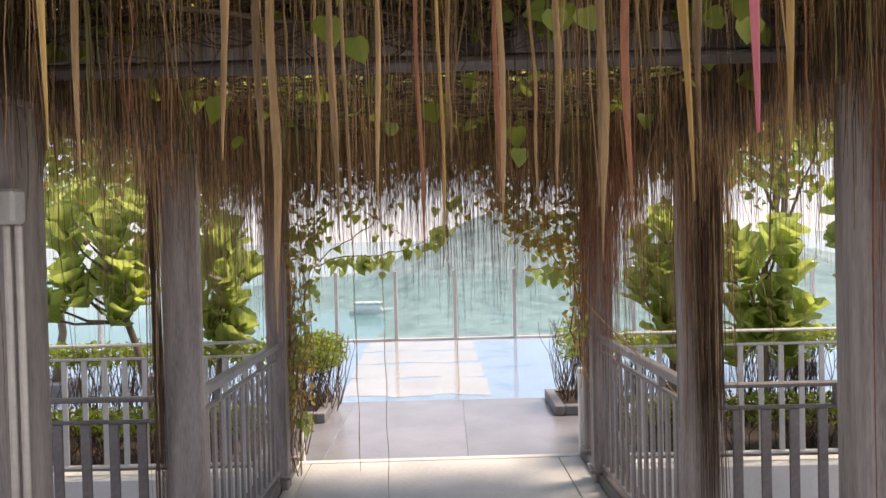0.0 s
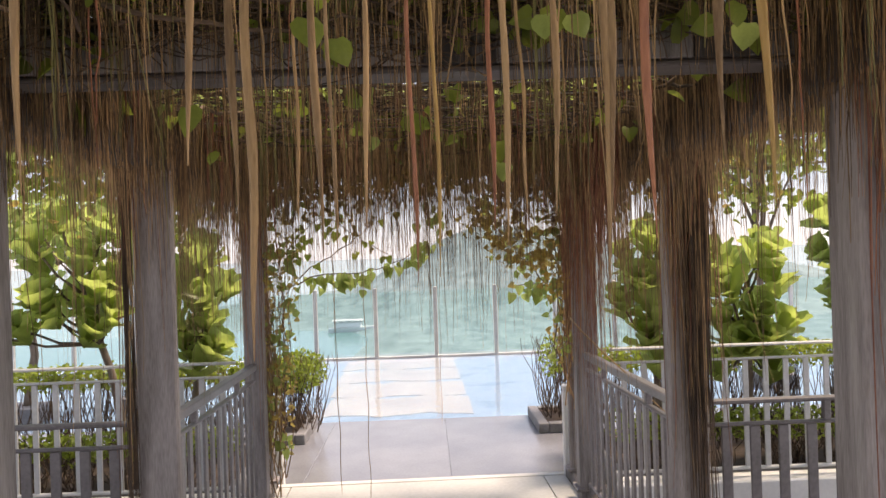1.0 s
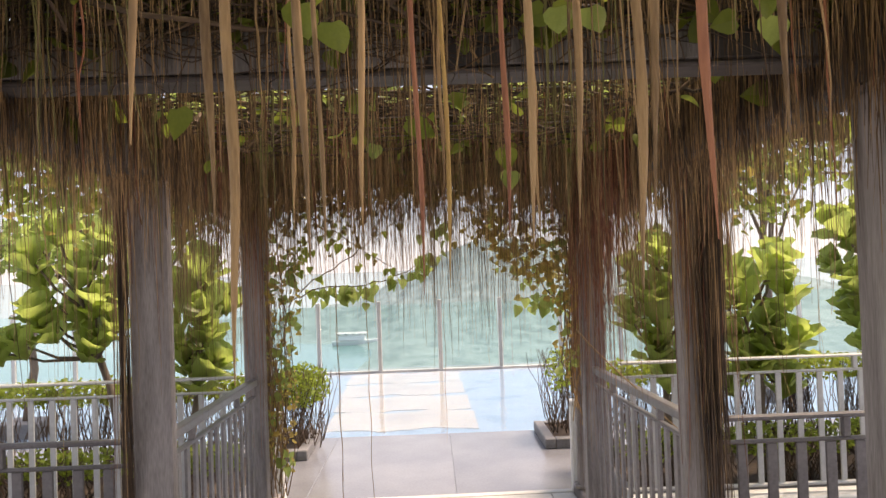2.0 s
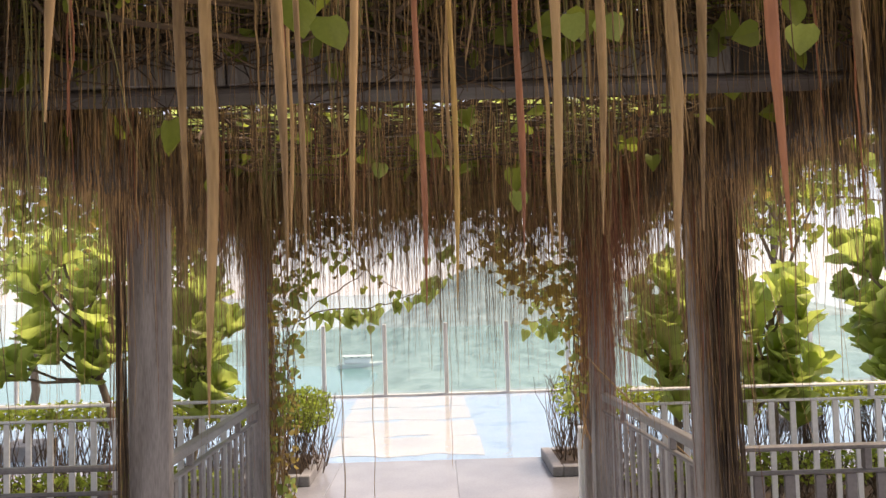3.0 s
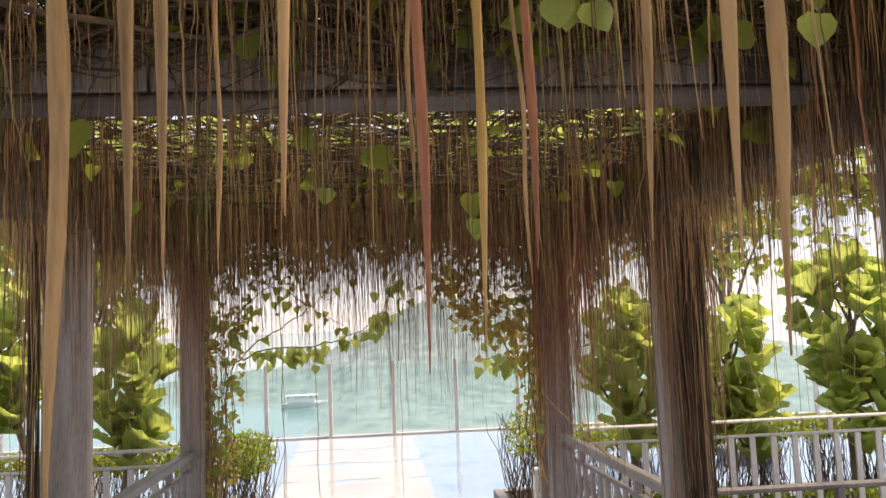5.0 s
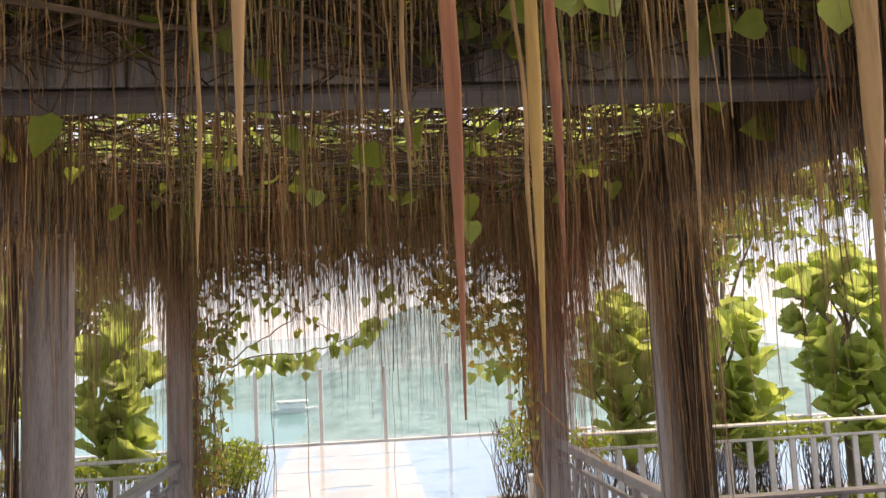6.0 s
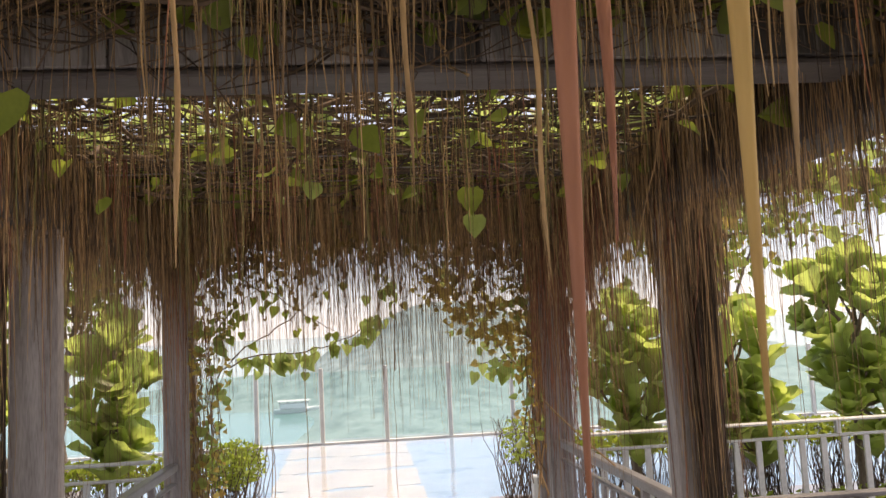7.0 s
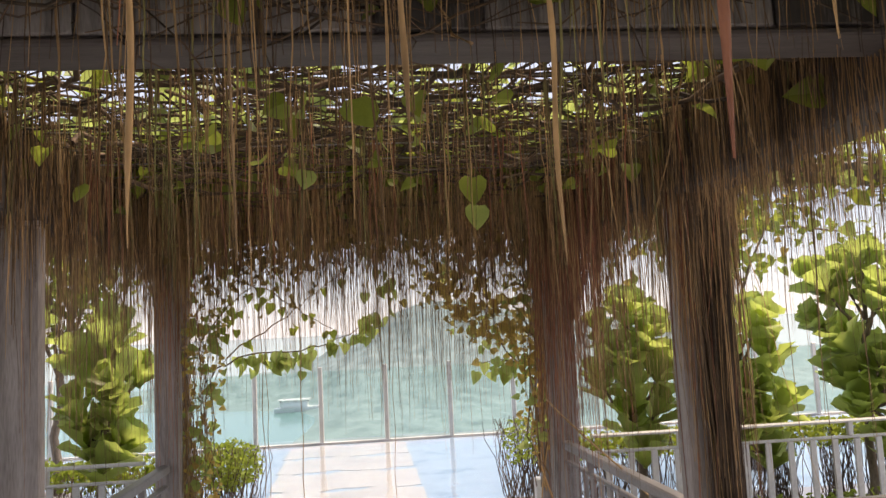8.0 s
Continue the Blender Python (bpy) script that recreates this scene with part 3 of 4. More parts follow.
for s in (-1, 1):
    def side(a, b):
        return (min(s * a, s * b), max(s * a, s * b))
    root_field(900, side(0.98, 1.26), (2.0, 6.2), 2.12, (0.08, 0.30), (0.0012, 0.0035), ROOT, "brown roots hanging along the side beam", 0.22, (0.3, 0.9))
    root_field(1000, side(0.965, 0.998), (2.0, 6.2), 2.22, (0.16, 0.36), (0.0015, 0.004), ROOT, "brown roots trailing over the inner face of the side beam", 0.15, (0.35, 0.55))
    root_field(420, side(0.965, 0.998), (2.0, 6.2), 2.24, (0.2, 0.4), (0.002, 0.005), TWIG, "dark roots trailing over the inner face of the side beam", 0.15, (0.3, 0.45))
    root_field(700, side(1.008, 1.18), (2.0, 6.2), 1.985, (0.02, 0.13), (0.0015, 0.004), ROOT, "short brown roots fringing the underside of the side beam", 0.12, (0.15, 0.3))
    root_field(230, side(0.98, 1.26), (4.1, 6.2), 2.1, (0.3, 0.9), (0.0012, 0.003), ROOT_PALE, "pale roots hanging along the side beam", 0.2, (0.6, 1.3))
    root_field(95 if s > 0 else 34, side(1.0, 1.22), (4.2, 4.29), 2.1, (0.4, 1.1) if s > 0 else (0.15, 0.5), (0.002, 0.0045), ROOT, "brown roots hanging down over a pergola post", 0.3, (0.8, 1.5), 0.03)
    root_field(22 if s > 0 else 8, side(1.0, 1.22), (4.2, 4.29), 2.1, (0.4, 1.0), (0.002, 0.005), ROOT_RED, "reddish roots hanging down over a pergola post", 0.3, (0.8, 1.5), 0.03)
    root_field(95 if s > 0 else 50, side(0.88, 1.14), (5.84, 5.96), 2.1, (0.3, 1.2 if s > 0 else 0.7), (0.0018, 0.004), ROOT_RED, "reddish roots hanging over the end post", 0.3, (0.8, 1.5), 0.03)
    near = (2.75, 2.82) if s < 0 else (2.70, 2.785)
    root_field(60, side(0.985, 1.2), near, 2.2, (0.2, 0.7), (0.002, 0.005), ROOT, "brown roots hanging over a pergola post", 0.12, (0.8, 1.4), 0.03)
    root_field(20, side(0.985, 1.2), near, 2.2, (0.3, 0.8), (0.002, 0.006), ROOT_RED, "reddish roots hanging over a pergola post", 0.2, (0.8, 1.6), 0.03)
    root_field(620 if s < 0 else 900, side(1.25, 4.2), (5.0, 6.2), 2.36, (0.15, 0.55 if s < 0 else 0.72), (0.001, 0.0024), TWIG, "fine root threads hanging at the outer bay", 0.2, (0.5, 1.0))
    root_field(500, side(1.25, 3.2), (4.4, 6.0), 2.36, (0.1, 0.5), (0.0012, 0.003), ROOT_PALE, "pale roots hanging at the outer bay", 0.15, (0.5, 0.9))
    root_field(420, side(1.25, 2.4), (2.4, 4.3), 2.36, (0.05, 0.25), (0.0015, 0.004), ROOT, "brown roots hanging at the outer bay", 0.1, (0.3, 0.5))

root_field(100, (0.86, 1.06), (4.6, 5.9), 2.12, (0.4, 1.2), (0.0018, 0.004), ROOT_RED, "long reddish roots hanging over the side railing", 0.3, (0.9, 1.5), 0.03)
root_field(90, (0.84, 1.06), (4.6, 5.9), 2.12, (0.3, 1.0), (0.0018, 0.004), ROOT, "long brown roots hanging over the side railing", 0.3, (0.9, 1.5), 0.03)
root_field(45, (-1.08, -0.9), (4.7, 5.9), 2.12, (0.2, 0.6), (0.0018, 0.004), ROOT_PALE, "long tan roots hanging over the side railing", 0.3, (0.7, 1.2), 0.03)
root_field(85, (1.115, 1.185), (4.22, 4.285), 2.1, (1.0, 2.0), (0.003, 0.006), TWIG, "dark roots grown down a pergola post", 0.3, (1.6, 2.05), 0.012, sway=0.004)
root_field(24, (-1.188, -1.162), (4.26, 4.288), 2.1, (1.0, 2.0), (0.003, 0.006), TWIG, "dark roots grown down a pergola post", 0.3, (1.6, 2.05), 0.012, sway=0.004)
root_field(170, (0.5, 1.0), (5.9, 6.3), 2.15, (0.2, 0.8), (0.001, 0.0026), ROOT_RED, "fine reddish roots hanging beside the arch", 0.2, (0.6, 1.1))
leaf_cloud(260, lambda: (lambda u: (0.3 + 0.65 * u + rnd.gauss(0, 0.05), rnd.uniform(6.1, 6.35), 1.86 - 0.5 * u + rnd.gauss(0, 0.07)))(rnd.random()), (0.025, 0.055), VINE_AMBER, "dry_leaves", "dry amber vine leaves draped across the arch", HEART_UNIT)

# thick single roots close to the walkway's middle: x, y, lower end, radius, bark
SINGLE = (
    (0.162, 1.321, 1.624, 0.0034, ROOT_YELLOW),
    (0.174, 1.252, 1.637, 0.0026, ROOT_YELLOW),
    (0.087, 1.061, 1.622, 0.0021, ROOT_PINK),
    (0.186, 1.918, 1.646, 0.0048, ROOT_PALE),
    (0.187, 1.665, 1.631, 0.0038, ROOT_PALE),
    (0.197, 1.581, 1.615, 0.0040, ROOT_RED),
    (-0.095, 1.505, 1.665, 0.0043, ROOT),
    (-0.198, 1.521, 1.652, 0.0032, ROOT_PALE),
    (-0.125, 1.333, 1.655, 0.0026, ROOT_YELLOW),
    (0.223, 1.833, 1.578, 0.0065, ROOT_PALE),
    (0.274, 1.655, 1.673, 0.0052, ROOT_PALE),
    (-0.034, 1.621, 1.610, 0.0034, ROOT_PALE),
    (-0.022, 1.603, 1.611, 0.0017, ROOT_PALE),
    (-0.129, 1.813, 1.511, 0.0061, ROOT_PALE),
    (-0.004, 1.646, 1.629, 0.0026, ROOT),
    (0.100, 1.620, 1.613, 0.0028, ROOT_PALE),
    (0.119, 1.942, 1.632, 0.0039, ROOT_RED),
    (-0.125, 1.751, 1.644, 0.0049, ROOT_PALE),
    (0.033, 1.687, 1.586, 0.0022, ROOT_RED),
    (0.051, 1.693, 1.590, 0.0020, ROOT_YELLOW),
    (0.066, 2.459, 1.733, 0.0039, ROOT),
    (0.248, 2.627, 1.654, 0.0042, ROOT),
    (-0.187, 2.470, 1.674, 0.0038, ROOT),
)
THREADS = (
    (-0.30, 5.3, 0.05, 0.0022, ROOT_PALE), (-0.42, 5.0, 0.4, 0.002, ROOT_PALE), (-0.56, 6.2, 0.2, 0.002, ROOT), (0.1, 5.6, 0.6, 0.0015, ROOT),
)
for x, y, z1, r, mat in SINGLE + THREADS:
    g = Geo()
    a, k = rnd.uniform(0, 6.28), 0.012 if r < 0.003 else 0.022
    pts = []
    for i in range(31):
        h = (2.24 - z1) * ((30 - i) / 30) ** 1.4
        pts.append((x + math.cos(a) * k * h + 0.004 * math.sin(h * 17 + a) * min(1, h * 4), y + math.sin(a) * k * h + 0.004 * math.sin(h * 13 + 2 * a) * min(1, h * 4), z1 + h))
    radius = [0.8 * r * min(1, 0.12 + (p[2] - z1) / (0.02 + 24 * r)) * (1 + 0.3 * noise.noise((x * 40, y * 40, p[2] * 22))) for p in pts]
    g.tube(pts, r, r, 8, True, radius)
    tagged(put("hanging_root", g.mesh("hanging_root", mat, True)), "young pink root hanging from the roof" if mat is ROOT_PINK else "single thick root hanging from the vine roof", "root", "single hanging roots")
for _ in range(45):
    s = rnd.choice((-1, 1))
    x, y = s * rnd.uniform(0.15, 1.0), rnd.uniform(2.1, 4.2)
    g = Geo()
    strand(g, x, y, 2.23, rnd.uniform(1.6, 1.95), rnd.uniform(0.0018, 0.0036), None, 6, 0.02, 8)
    tagged(put("hanging_root", g.mesh("hanging_root", rnd.choice((ROOT_PALE, ROOT, ROOT_OLIVE, ROOT_RED, ROOT)), True)), "single thick root hanging from the vine roof", "root", "single hanging roots")
# slanting stems
for a, b in (((-1.02, 4.0, 2.12), (-0.98, 3.95, 1.78)), ((0.05, 3.0, 2.23), (0.2, 2.95, 2.02)), ((1.06, 4.285, 1.7), (1.13, 4.285, 1.0)), ((0.86, 5.7, 1.2), (1.2, 4.6, 0.75)), ((-1.12, 4.05, 2.1), (-1.0, 4.0, 1.85))):
    g = Geo()
    a, b = Vector(a), Vector(b)
    g.tube([a.lerp(b, i / 7) + Vector((rnd.gauss(0, 0.008), rnd.gauss(0, 0.008), rnd.gauss(0, 0.006))) for i in range(8)], 0.005, 0.003, 5)
    tagged(put("liana", g.mesh("liana", ROOT_PALE, True)), "slanting pale liana among the hanging roots", "liana")


# ---- climbing vine at the end posts ----
def climber(s, label):
    ob = root_of("climbing_vine", label, "vine", "climbing vines", at=(s * 1.0, 6.2, 0.0))
    g = Geo()
    for _ in range(46):
        x, y, z = rnd.uniform(-0.09, 0.07), rnd.uniform(-0.1, 0.12), rnd.uniform(0.0, 0.5) if s < 0 else rnd.uniform(0.55, 1.1)
        pts = []
        for i in range(9):
            pts.append((x, y, z))
            x, y, z = x * 0.9 + rnd.gauss(0, 0.03) - s * 0.008, y * 0.9 + rnd.gauss(0, 0.03), z + rnd.uniform(0.14, 0.26)
            if z > 2.2:
                break
        if len(pts) > 2:
            g.tube(pts, rnd.uniform(0.002, 0.005), 0.0012, 4, False)
    tagged(put("stem_tangle", g.mesh("stem_tangle", ROOT_PALE if s < 0 else ROOT, True), ob), kind="stuff")

    def spot():
        z = rnd.uniform(0.35 if s < 0 else 0.85, 2.15)
        w = 0.10 + 0.10 * max(0, z - 1.0)
        return (-s * rnd.uniform(-0.08, w + 0.05), rnd.uniform(-0.14, 0.16), z)
    leaf_cloud(330 if s < 0 else 190, spot, (0.022, 0.042), VINE_AMBER, "young_leaves", "", HEART_UNIT, parent=ob)
    leaf_cloud(110 if s < 0 else 80, spot, (0.045, 0.075), VINE_YELLOW, "leaves", "", HEART_UNIT, parent=ob)
    return ob


climber(-1, "leafy vine with reddish stems climbing the end post")
leaf_cloud(200, lambda: (rnd.uniform(0.45, 1.0), rnd.uniform(6.15, 6.4), 2.05 - abs(rnd.gauss(0, 0.22))), (0.02, 0.045), VINE_AMBER, "dry_leaves", "small dry amber vine leaves in the arch", HEART_UNIT)
leaf_cloud(170, lambda: (rnd.uniform(-1.0, -0.3), rnd.uniform(6.15, 6.4), 2.05 - abs(rnd.gauss(0, 0.14))), (0.02, 0.045), VINE_DRY, "vine_leaves", "small green vine leaves in the arch", HEART_UNIT)
for s in (-1, 1):
    leaf_cloud(170 if s < 0 else 110, lambda: (s * rnd.uniform(1.18, 2.1), rnd.uniform(5.2, 6.3), 2.2 - abs(rnd.gauss(0, 0.18))), (0.03, 0.065), VINE_AMBER, "dry_leaves", "small dry amber vine leaves by the end post", HEART_UNIT)
    leaf_cloud(260 if s < 0 else 130, lambda: (s * rnd.uniform(1.18, 2.4), rnd.uniform(5.2, 6.3), 2.25 - abs(rnd.gauss(0, 0.18))), (0.04, 0.08), VINE_YELLOW, "vine_leaves", "vine leaves in a sunlit tint by the end post", HEART_UNIT)
climber(1, "leafy vine with reddish stems climbing the end post")


def branch(points, n, size, label, mat=VINE, spread=0.05):
    ob = root_of("vine_branch", label, "branch", "arching vine branches")
    g = Geo()
    pts = [Vector(p) for p in points]
    fine = []
    for i in range(len(pts) - 1):
        for k in range(4):
            fine.append(pts[i].lerp(pts[i + 1], k / 4) + Vector((rnd.gauss(0, 0.006), rnd.gauss(0, 0.006), rnd.gauss(0, 0.006))))
    fine.append(pts[-1])
    g.tube(fine, 0.005, 0.002, 5)
    put("stem", g.mesh("stem", TWIG, True), ob)
    for _ in range(n):
        p = rnd.choice(fine[2:]) + Vector((rnd.gauss(0, spread), rnd.gauss(0, spread), -abs(rnd.gauss(0, spread))))
        sz = rnd.uniform(*size)
        o = put("leaf", LEAF_MESHES[mat.name], ob)
        o.matrix_basis = Matrix.Translation(p) @ Euler((rnd.uniform(-1.9, -0.6), rnd.uniform(-0.6, 0.6), rnd.uniform(-1.2, 1.2))).to_matrix().to_4x4() @ Matrix.Scale(sz, 4)
    return ob


LEAF_MESHES = {}
for m in (VINE, VINE_YELLOW, VINE_AMBER):
    g = Geo()
    g.add(*HEART_UNIT)
    LEAF_MESHES[m.name] = g.mesh("leaf", m, True)
branch([(-0.92, 6.4, 1.36), (-0.80, 6.45, 1.50), (-0.62, 6.5, 1.60), (-0.45, 6.5, 1.72), (-0.30, 6.5, 1.83), (-0.1, 6.45, 1.96), (0.02, 6.4, 2.1)], 14, (0.035, 0.06), "arching dark vine branch across the walkway end")
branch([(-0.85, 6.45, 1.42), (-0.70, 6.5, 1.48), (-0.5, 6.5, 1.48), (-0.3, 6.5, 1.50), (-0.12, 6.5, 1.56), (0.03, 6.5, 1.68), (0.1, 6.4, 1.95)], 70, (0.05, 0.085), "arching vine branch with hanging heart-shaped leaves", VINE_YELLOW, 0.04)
branch([(-0.75, 6.5, 1.9), (-0.55, 6.5, 1.82), (-0.4, 6.5, 1.70), (-0.22, 6.5, 1.6)], 8, (0.05, 0.08), "thin vine branch crossing in the arch")
branch([(-0.95, 6.3, 1.55), (-0.85, 6.4, 1.72), (-0.7, 6.45, 1.85), (-0.55, 6.4, 2.0)], 34, (0.03, 0.06), "leafy vine branch rising from the end post")
branch([(0.95, 6.3, 1.25), (0.8, 6.4, 1.42), (0.66, 6.45, 1.6), (0.52, 6.45, 1.78), (0.42, 6.4, 2.0)], 46, (0.035, 0.065), "leafy vine branch rising from the end post", VINE_YELLOW, 0.07)
branch([(0.95, 6.3, 1.5), (0.85, 6.4, 1.7), (0.7, 6.4, 1.85), (0.5, 6.4, 1.95)], 46, (0.035, 0.065), "dry leafy vine branch rising from the end post", VINE_AMBER, 0.09)
branch([(0.9, 6.35, 1.35), (0.75, 6.45, 1.38), (0.62, 6.5, 1.34)], 12, (0.06, 0.09), "short leafy vine branch beside the end post", VINE_YELLOW, 0.05)
# leaves hanging low under the roof near the walkway's middle
for x, y, z, sz, mat in (
    (0.262, 2.44, 1.985, 0.065, VINE_YELLOW), (0.298, 2.51, 2.01, 0.075, VINE), (0.33, 2.50, 2.0, 0.07, VINE_YELLOW),
    (-0.10, 2.05, 1.875, 0.06, VINE), (-0.055, 1.96, 1.83, 0.05, VINE), (-0.42, 2.60, 1.86, 0.08, VINE), (0.59, 2.38, 1.98, 0.06, VINE),
    (0.63, 2.45, 1.96, 0.07, VINE_YELLOW), (0.015, 2.90, 1.885, 0.08, VINE), (-0.142, 3.94, 1.99, 0.08, VINE_YELLOW), (-0.66, 3.67, 1.92, 0.07, VINE),
    (0.33, 4.0, 1.95, 0.11, VINE), (0.35, 4.05, 1.88, 0.10, VINE_YELLOW), (-0.17, 2.92, 2.06, 0.06, VINE), (0.85, 2.92, 2.06, 0.07, VINE), (1.45, 4.4, 2.05, 0.11, VINE_YELLOW)):
    o = tagged(put("hanging_leaf", LEAF_MESHES[mat.name]), "large green vine leaf hanging below the roof", "leaf", "hanging leaves")
    o.matrix_basis = pose(x, y, z + sz * 0.6, -95 + rnd.uniform(-20, 20), rnd.uniform(-20, 20), rnd.uniform(-30, 30)) @ Matrix.Scale(sz * 0.75, 4)


# ---- fiddle-leaf figs ----
def fig_leaf(cup, recurve, wave):
    g = Geo()
    prof = (0.03, 0.15, 0.23, 0.30, 0.38, 0.43, 0.41, 0.24)
    n = len(prof)
    for i, w in enumerate(prof):
        t = i / (n - 1)
        z = -recurve * t * t
        for k in (-1, -0.55, 0, 0.55, 1):
            wv = wave * math.sin(i * 2.1 + k) * abs(k)
            g.v.append((k * w, t * 1.0 + (0.05 if k == 0 and i == n - 1 else 0), z + cup * abs(k) ** 1.5 * w + wv))
    for i in range(n - 1):
        for k in range(4):
            a = i * 5 + k
            g.f.append((a, a + 1, a + 6, a + 5))
    for up in (0.006, -0.006):
        n0 = len(g.v)
        for i in range(n):
            t = i / (n - 1)
            for k in (-1, 1):
                g.v.append((k * 0.016 * (1.15 - t), t, -recurve * t * t + up))
        for i in range(n - 1):
            g.f.append((n0 + 2 * i, n0 + 2 * i + 1, n0 + 2 * i + 3, n0 + 2 * i + 2))
    me = g.mesh("leaf", FIG, True)
    me.materials.append(FIG_RIB)
    for p in me.polygons:
        p.material_index = int(p.index >= (n - 1) * 4)
    return me


FIG_LEAVES = [fig_leaf(0.5, 0.02, 0.04), fig_leaf(0.4, 0.10, 0.06), fig_leaf(0.6, -0.08, 0.05), fig_leaf(0.3, 0.2, 0.06)]


def fig_tree(base, crown, radius, tips, label, seed, leaf=(0.17, 0.25), extra=()):
    r = random.Random(seed)
    ob = root_of("fig_tree", label, "tree", "fiddle-leaf figs", at=base)
    b, c = Vector(base), Vector(crown)
    stem = (c - b) * 1.05
    g = Geo()
    g.tube([stem * (i / 6) + Vector((r.gauss(0, 0.012), r.gauss(0, 0.012), 0)) * (i > 0) for i in range(7)], 0.032, 0.022, 7)
    put("trunk", g.mesh("trunk", BARK, True), ob)
    spots = [Vector(e) - b for e in extra]
    tries, gap = 0, 0.24
    while len(spots) < tips:
        tries += 1
        if tries % 60 == 0:
            gap *= 0.92
        d = Vector((r.gauss(0, 1), r.gauss(0, 1), r.gauss(0, 1))).normalized() * r.uniform(0.45, 1.0) ** 0.5
        p = c - b + Vector((d.x * radius[0], d.y * radius[1], d.z * radius[2]))
        if all((p - q).length > gap for q in spots):
            spots.append(p)
    for p in spots:
        g = Geo()
        side = Vector((p.x - stem.x, p.y - stem.y, 0)).length
        low = stem * min(1.0, max(0.62, (p.z - 0.12 - 0.9 * side) / stem.z))
        mid = low.lerp(p, 0.55) + Vector((0, 0, -0.04))
        g.tube([low, low.lerp(mid, 0.6), mid, mid.lerp(p, 0.6) + Vector((0, 0, 0.01)), p], 0.013, 0.008, 5)
        limb = put("limb", g.mesh("limb", BARK, True), ob)
        out = (p - (c - b))
        out.z = abs(out.z) * 0.4 + 1.5 * math.hypot(out.x, out.y) + 0.2
        out.x, out.y = out.x + r.gauss(0, 0.15), out.y + r.gauss(0, 0.15)
        q = out.normalized().to_track_quat("Z", "Y").to_matrix().to_4x4()
        total = r.randint(10, 13)
        for k in range(total):
            ring = k * 3 // total
            lean = 8 + 50 * (k / (total - 1)) ** 0.8 + r.uniform(-10, 10)
            az = k * 137.5 + r.uniform(-12, 12)
            m = Matrix.Translation(p - out.normalized() * 0.05 * ring) @ q @ pose(0, 0, 0, 0, 0, az) @ pose(0, 0, 0, 90 - lean, 0, 0)
            # the leaf's upper face looks to the shoot's axis
            o = put("leaf", r.choice(FIG_LEAVES), limb)
            sz = r.uniform(*leaf) * (0.8, 1.0, 0.95)[ring]
            o.matrix_basis = m @ Matrix.Diagonal((sz, sz, sz, 1))
    return ob


fig_tree((-2.08, 6.85, -0.04), (-2.52, 6.85, 1.58), (0.46, 0.28, 0.44), 21, "large fiddle-leaf fig with glossy green leaves and a bent trunk", 3, extra=((-2.33, 6.62, 1.1), (-2.2, 6.65, 1.24), (-2.28, 6.62, 1.4), (-2.78, 6.6, 1.14), (-2.58, 6.6, 1.24), (-2.95, 6.6, 1.1), (-2.68, 6.58, 1.36), (-2.4, 6.65, 1.6)))
fig_tree((-1.72, 6.75, -0.04), (-1.6, 6.75, 1.33), (0.19, 0.2, 0.38), 12, "narrow fiddle-leaf fig beside the vine", 5, extra=((-1.7, 6.7, 0.98), (-1.5, 6.65, 0.95), (-1.6, 6.65, 0.85)))
fig_tree((2.28, 6.6, -0.04), (2.32, 6.6, 1.3), (0.28, 0.22, 0.46), 16, "bushy fiddle-leaf fig behind the pale railing", 8, extra=((2.52, 6.5, 1.0), (2.2, 6.45, 0.86), (2.36, 6.45, 0.9), (2.46, 6.6, 0.68), (2.1, 6.6, 0.7), (2.3, 6.45, 1.1)))
fig_tree((3.2, 6.75, -0.04), (3.28, 6.75, 1.42), (0.36, 0.26, 0.58), 23, "tall bushy fiddle-leaf fig behind the pale railing", 12, extra=((3.1, 6.6, 0.95), (3.4, 6.6, 0.85), (3.25, 6.6, 1.2), (3.25, 6.6, 0.7)))
fig_tree((1.72, 6.75, -0.04), (1.66, 6.75, 1.3), (0.22, 0.2, 0.42), 13, "shaded fiddle-leaf fig beside the end post", 14, extra=((1.6, 6.65, 0.95), (1.78, 6.65, 1.0), (1.68, 6.6, 0.75)))
fig_tree((-3.6, 6.8, -0.04), (-3.7, 6.8, 1.5), (0.35, 0.3, 0.45), 9, "bushy fiddle-leaf fig behind the pale railing", 16, extra=())


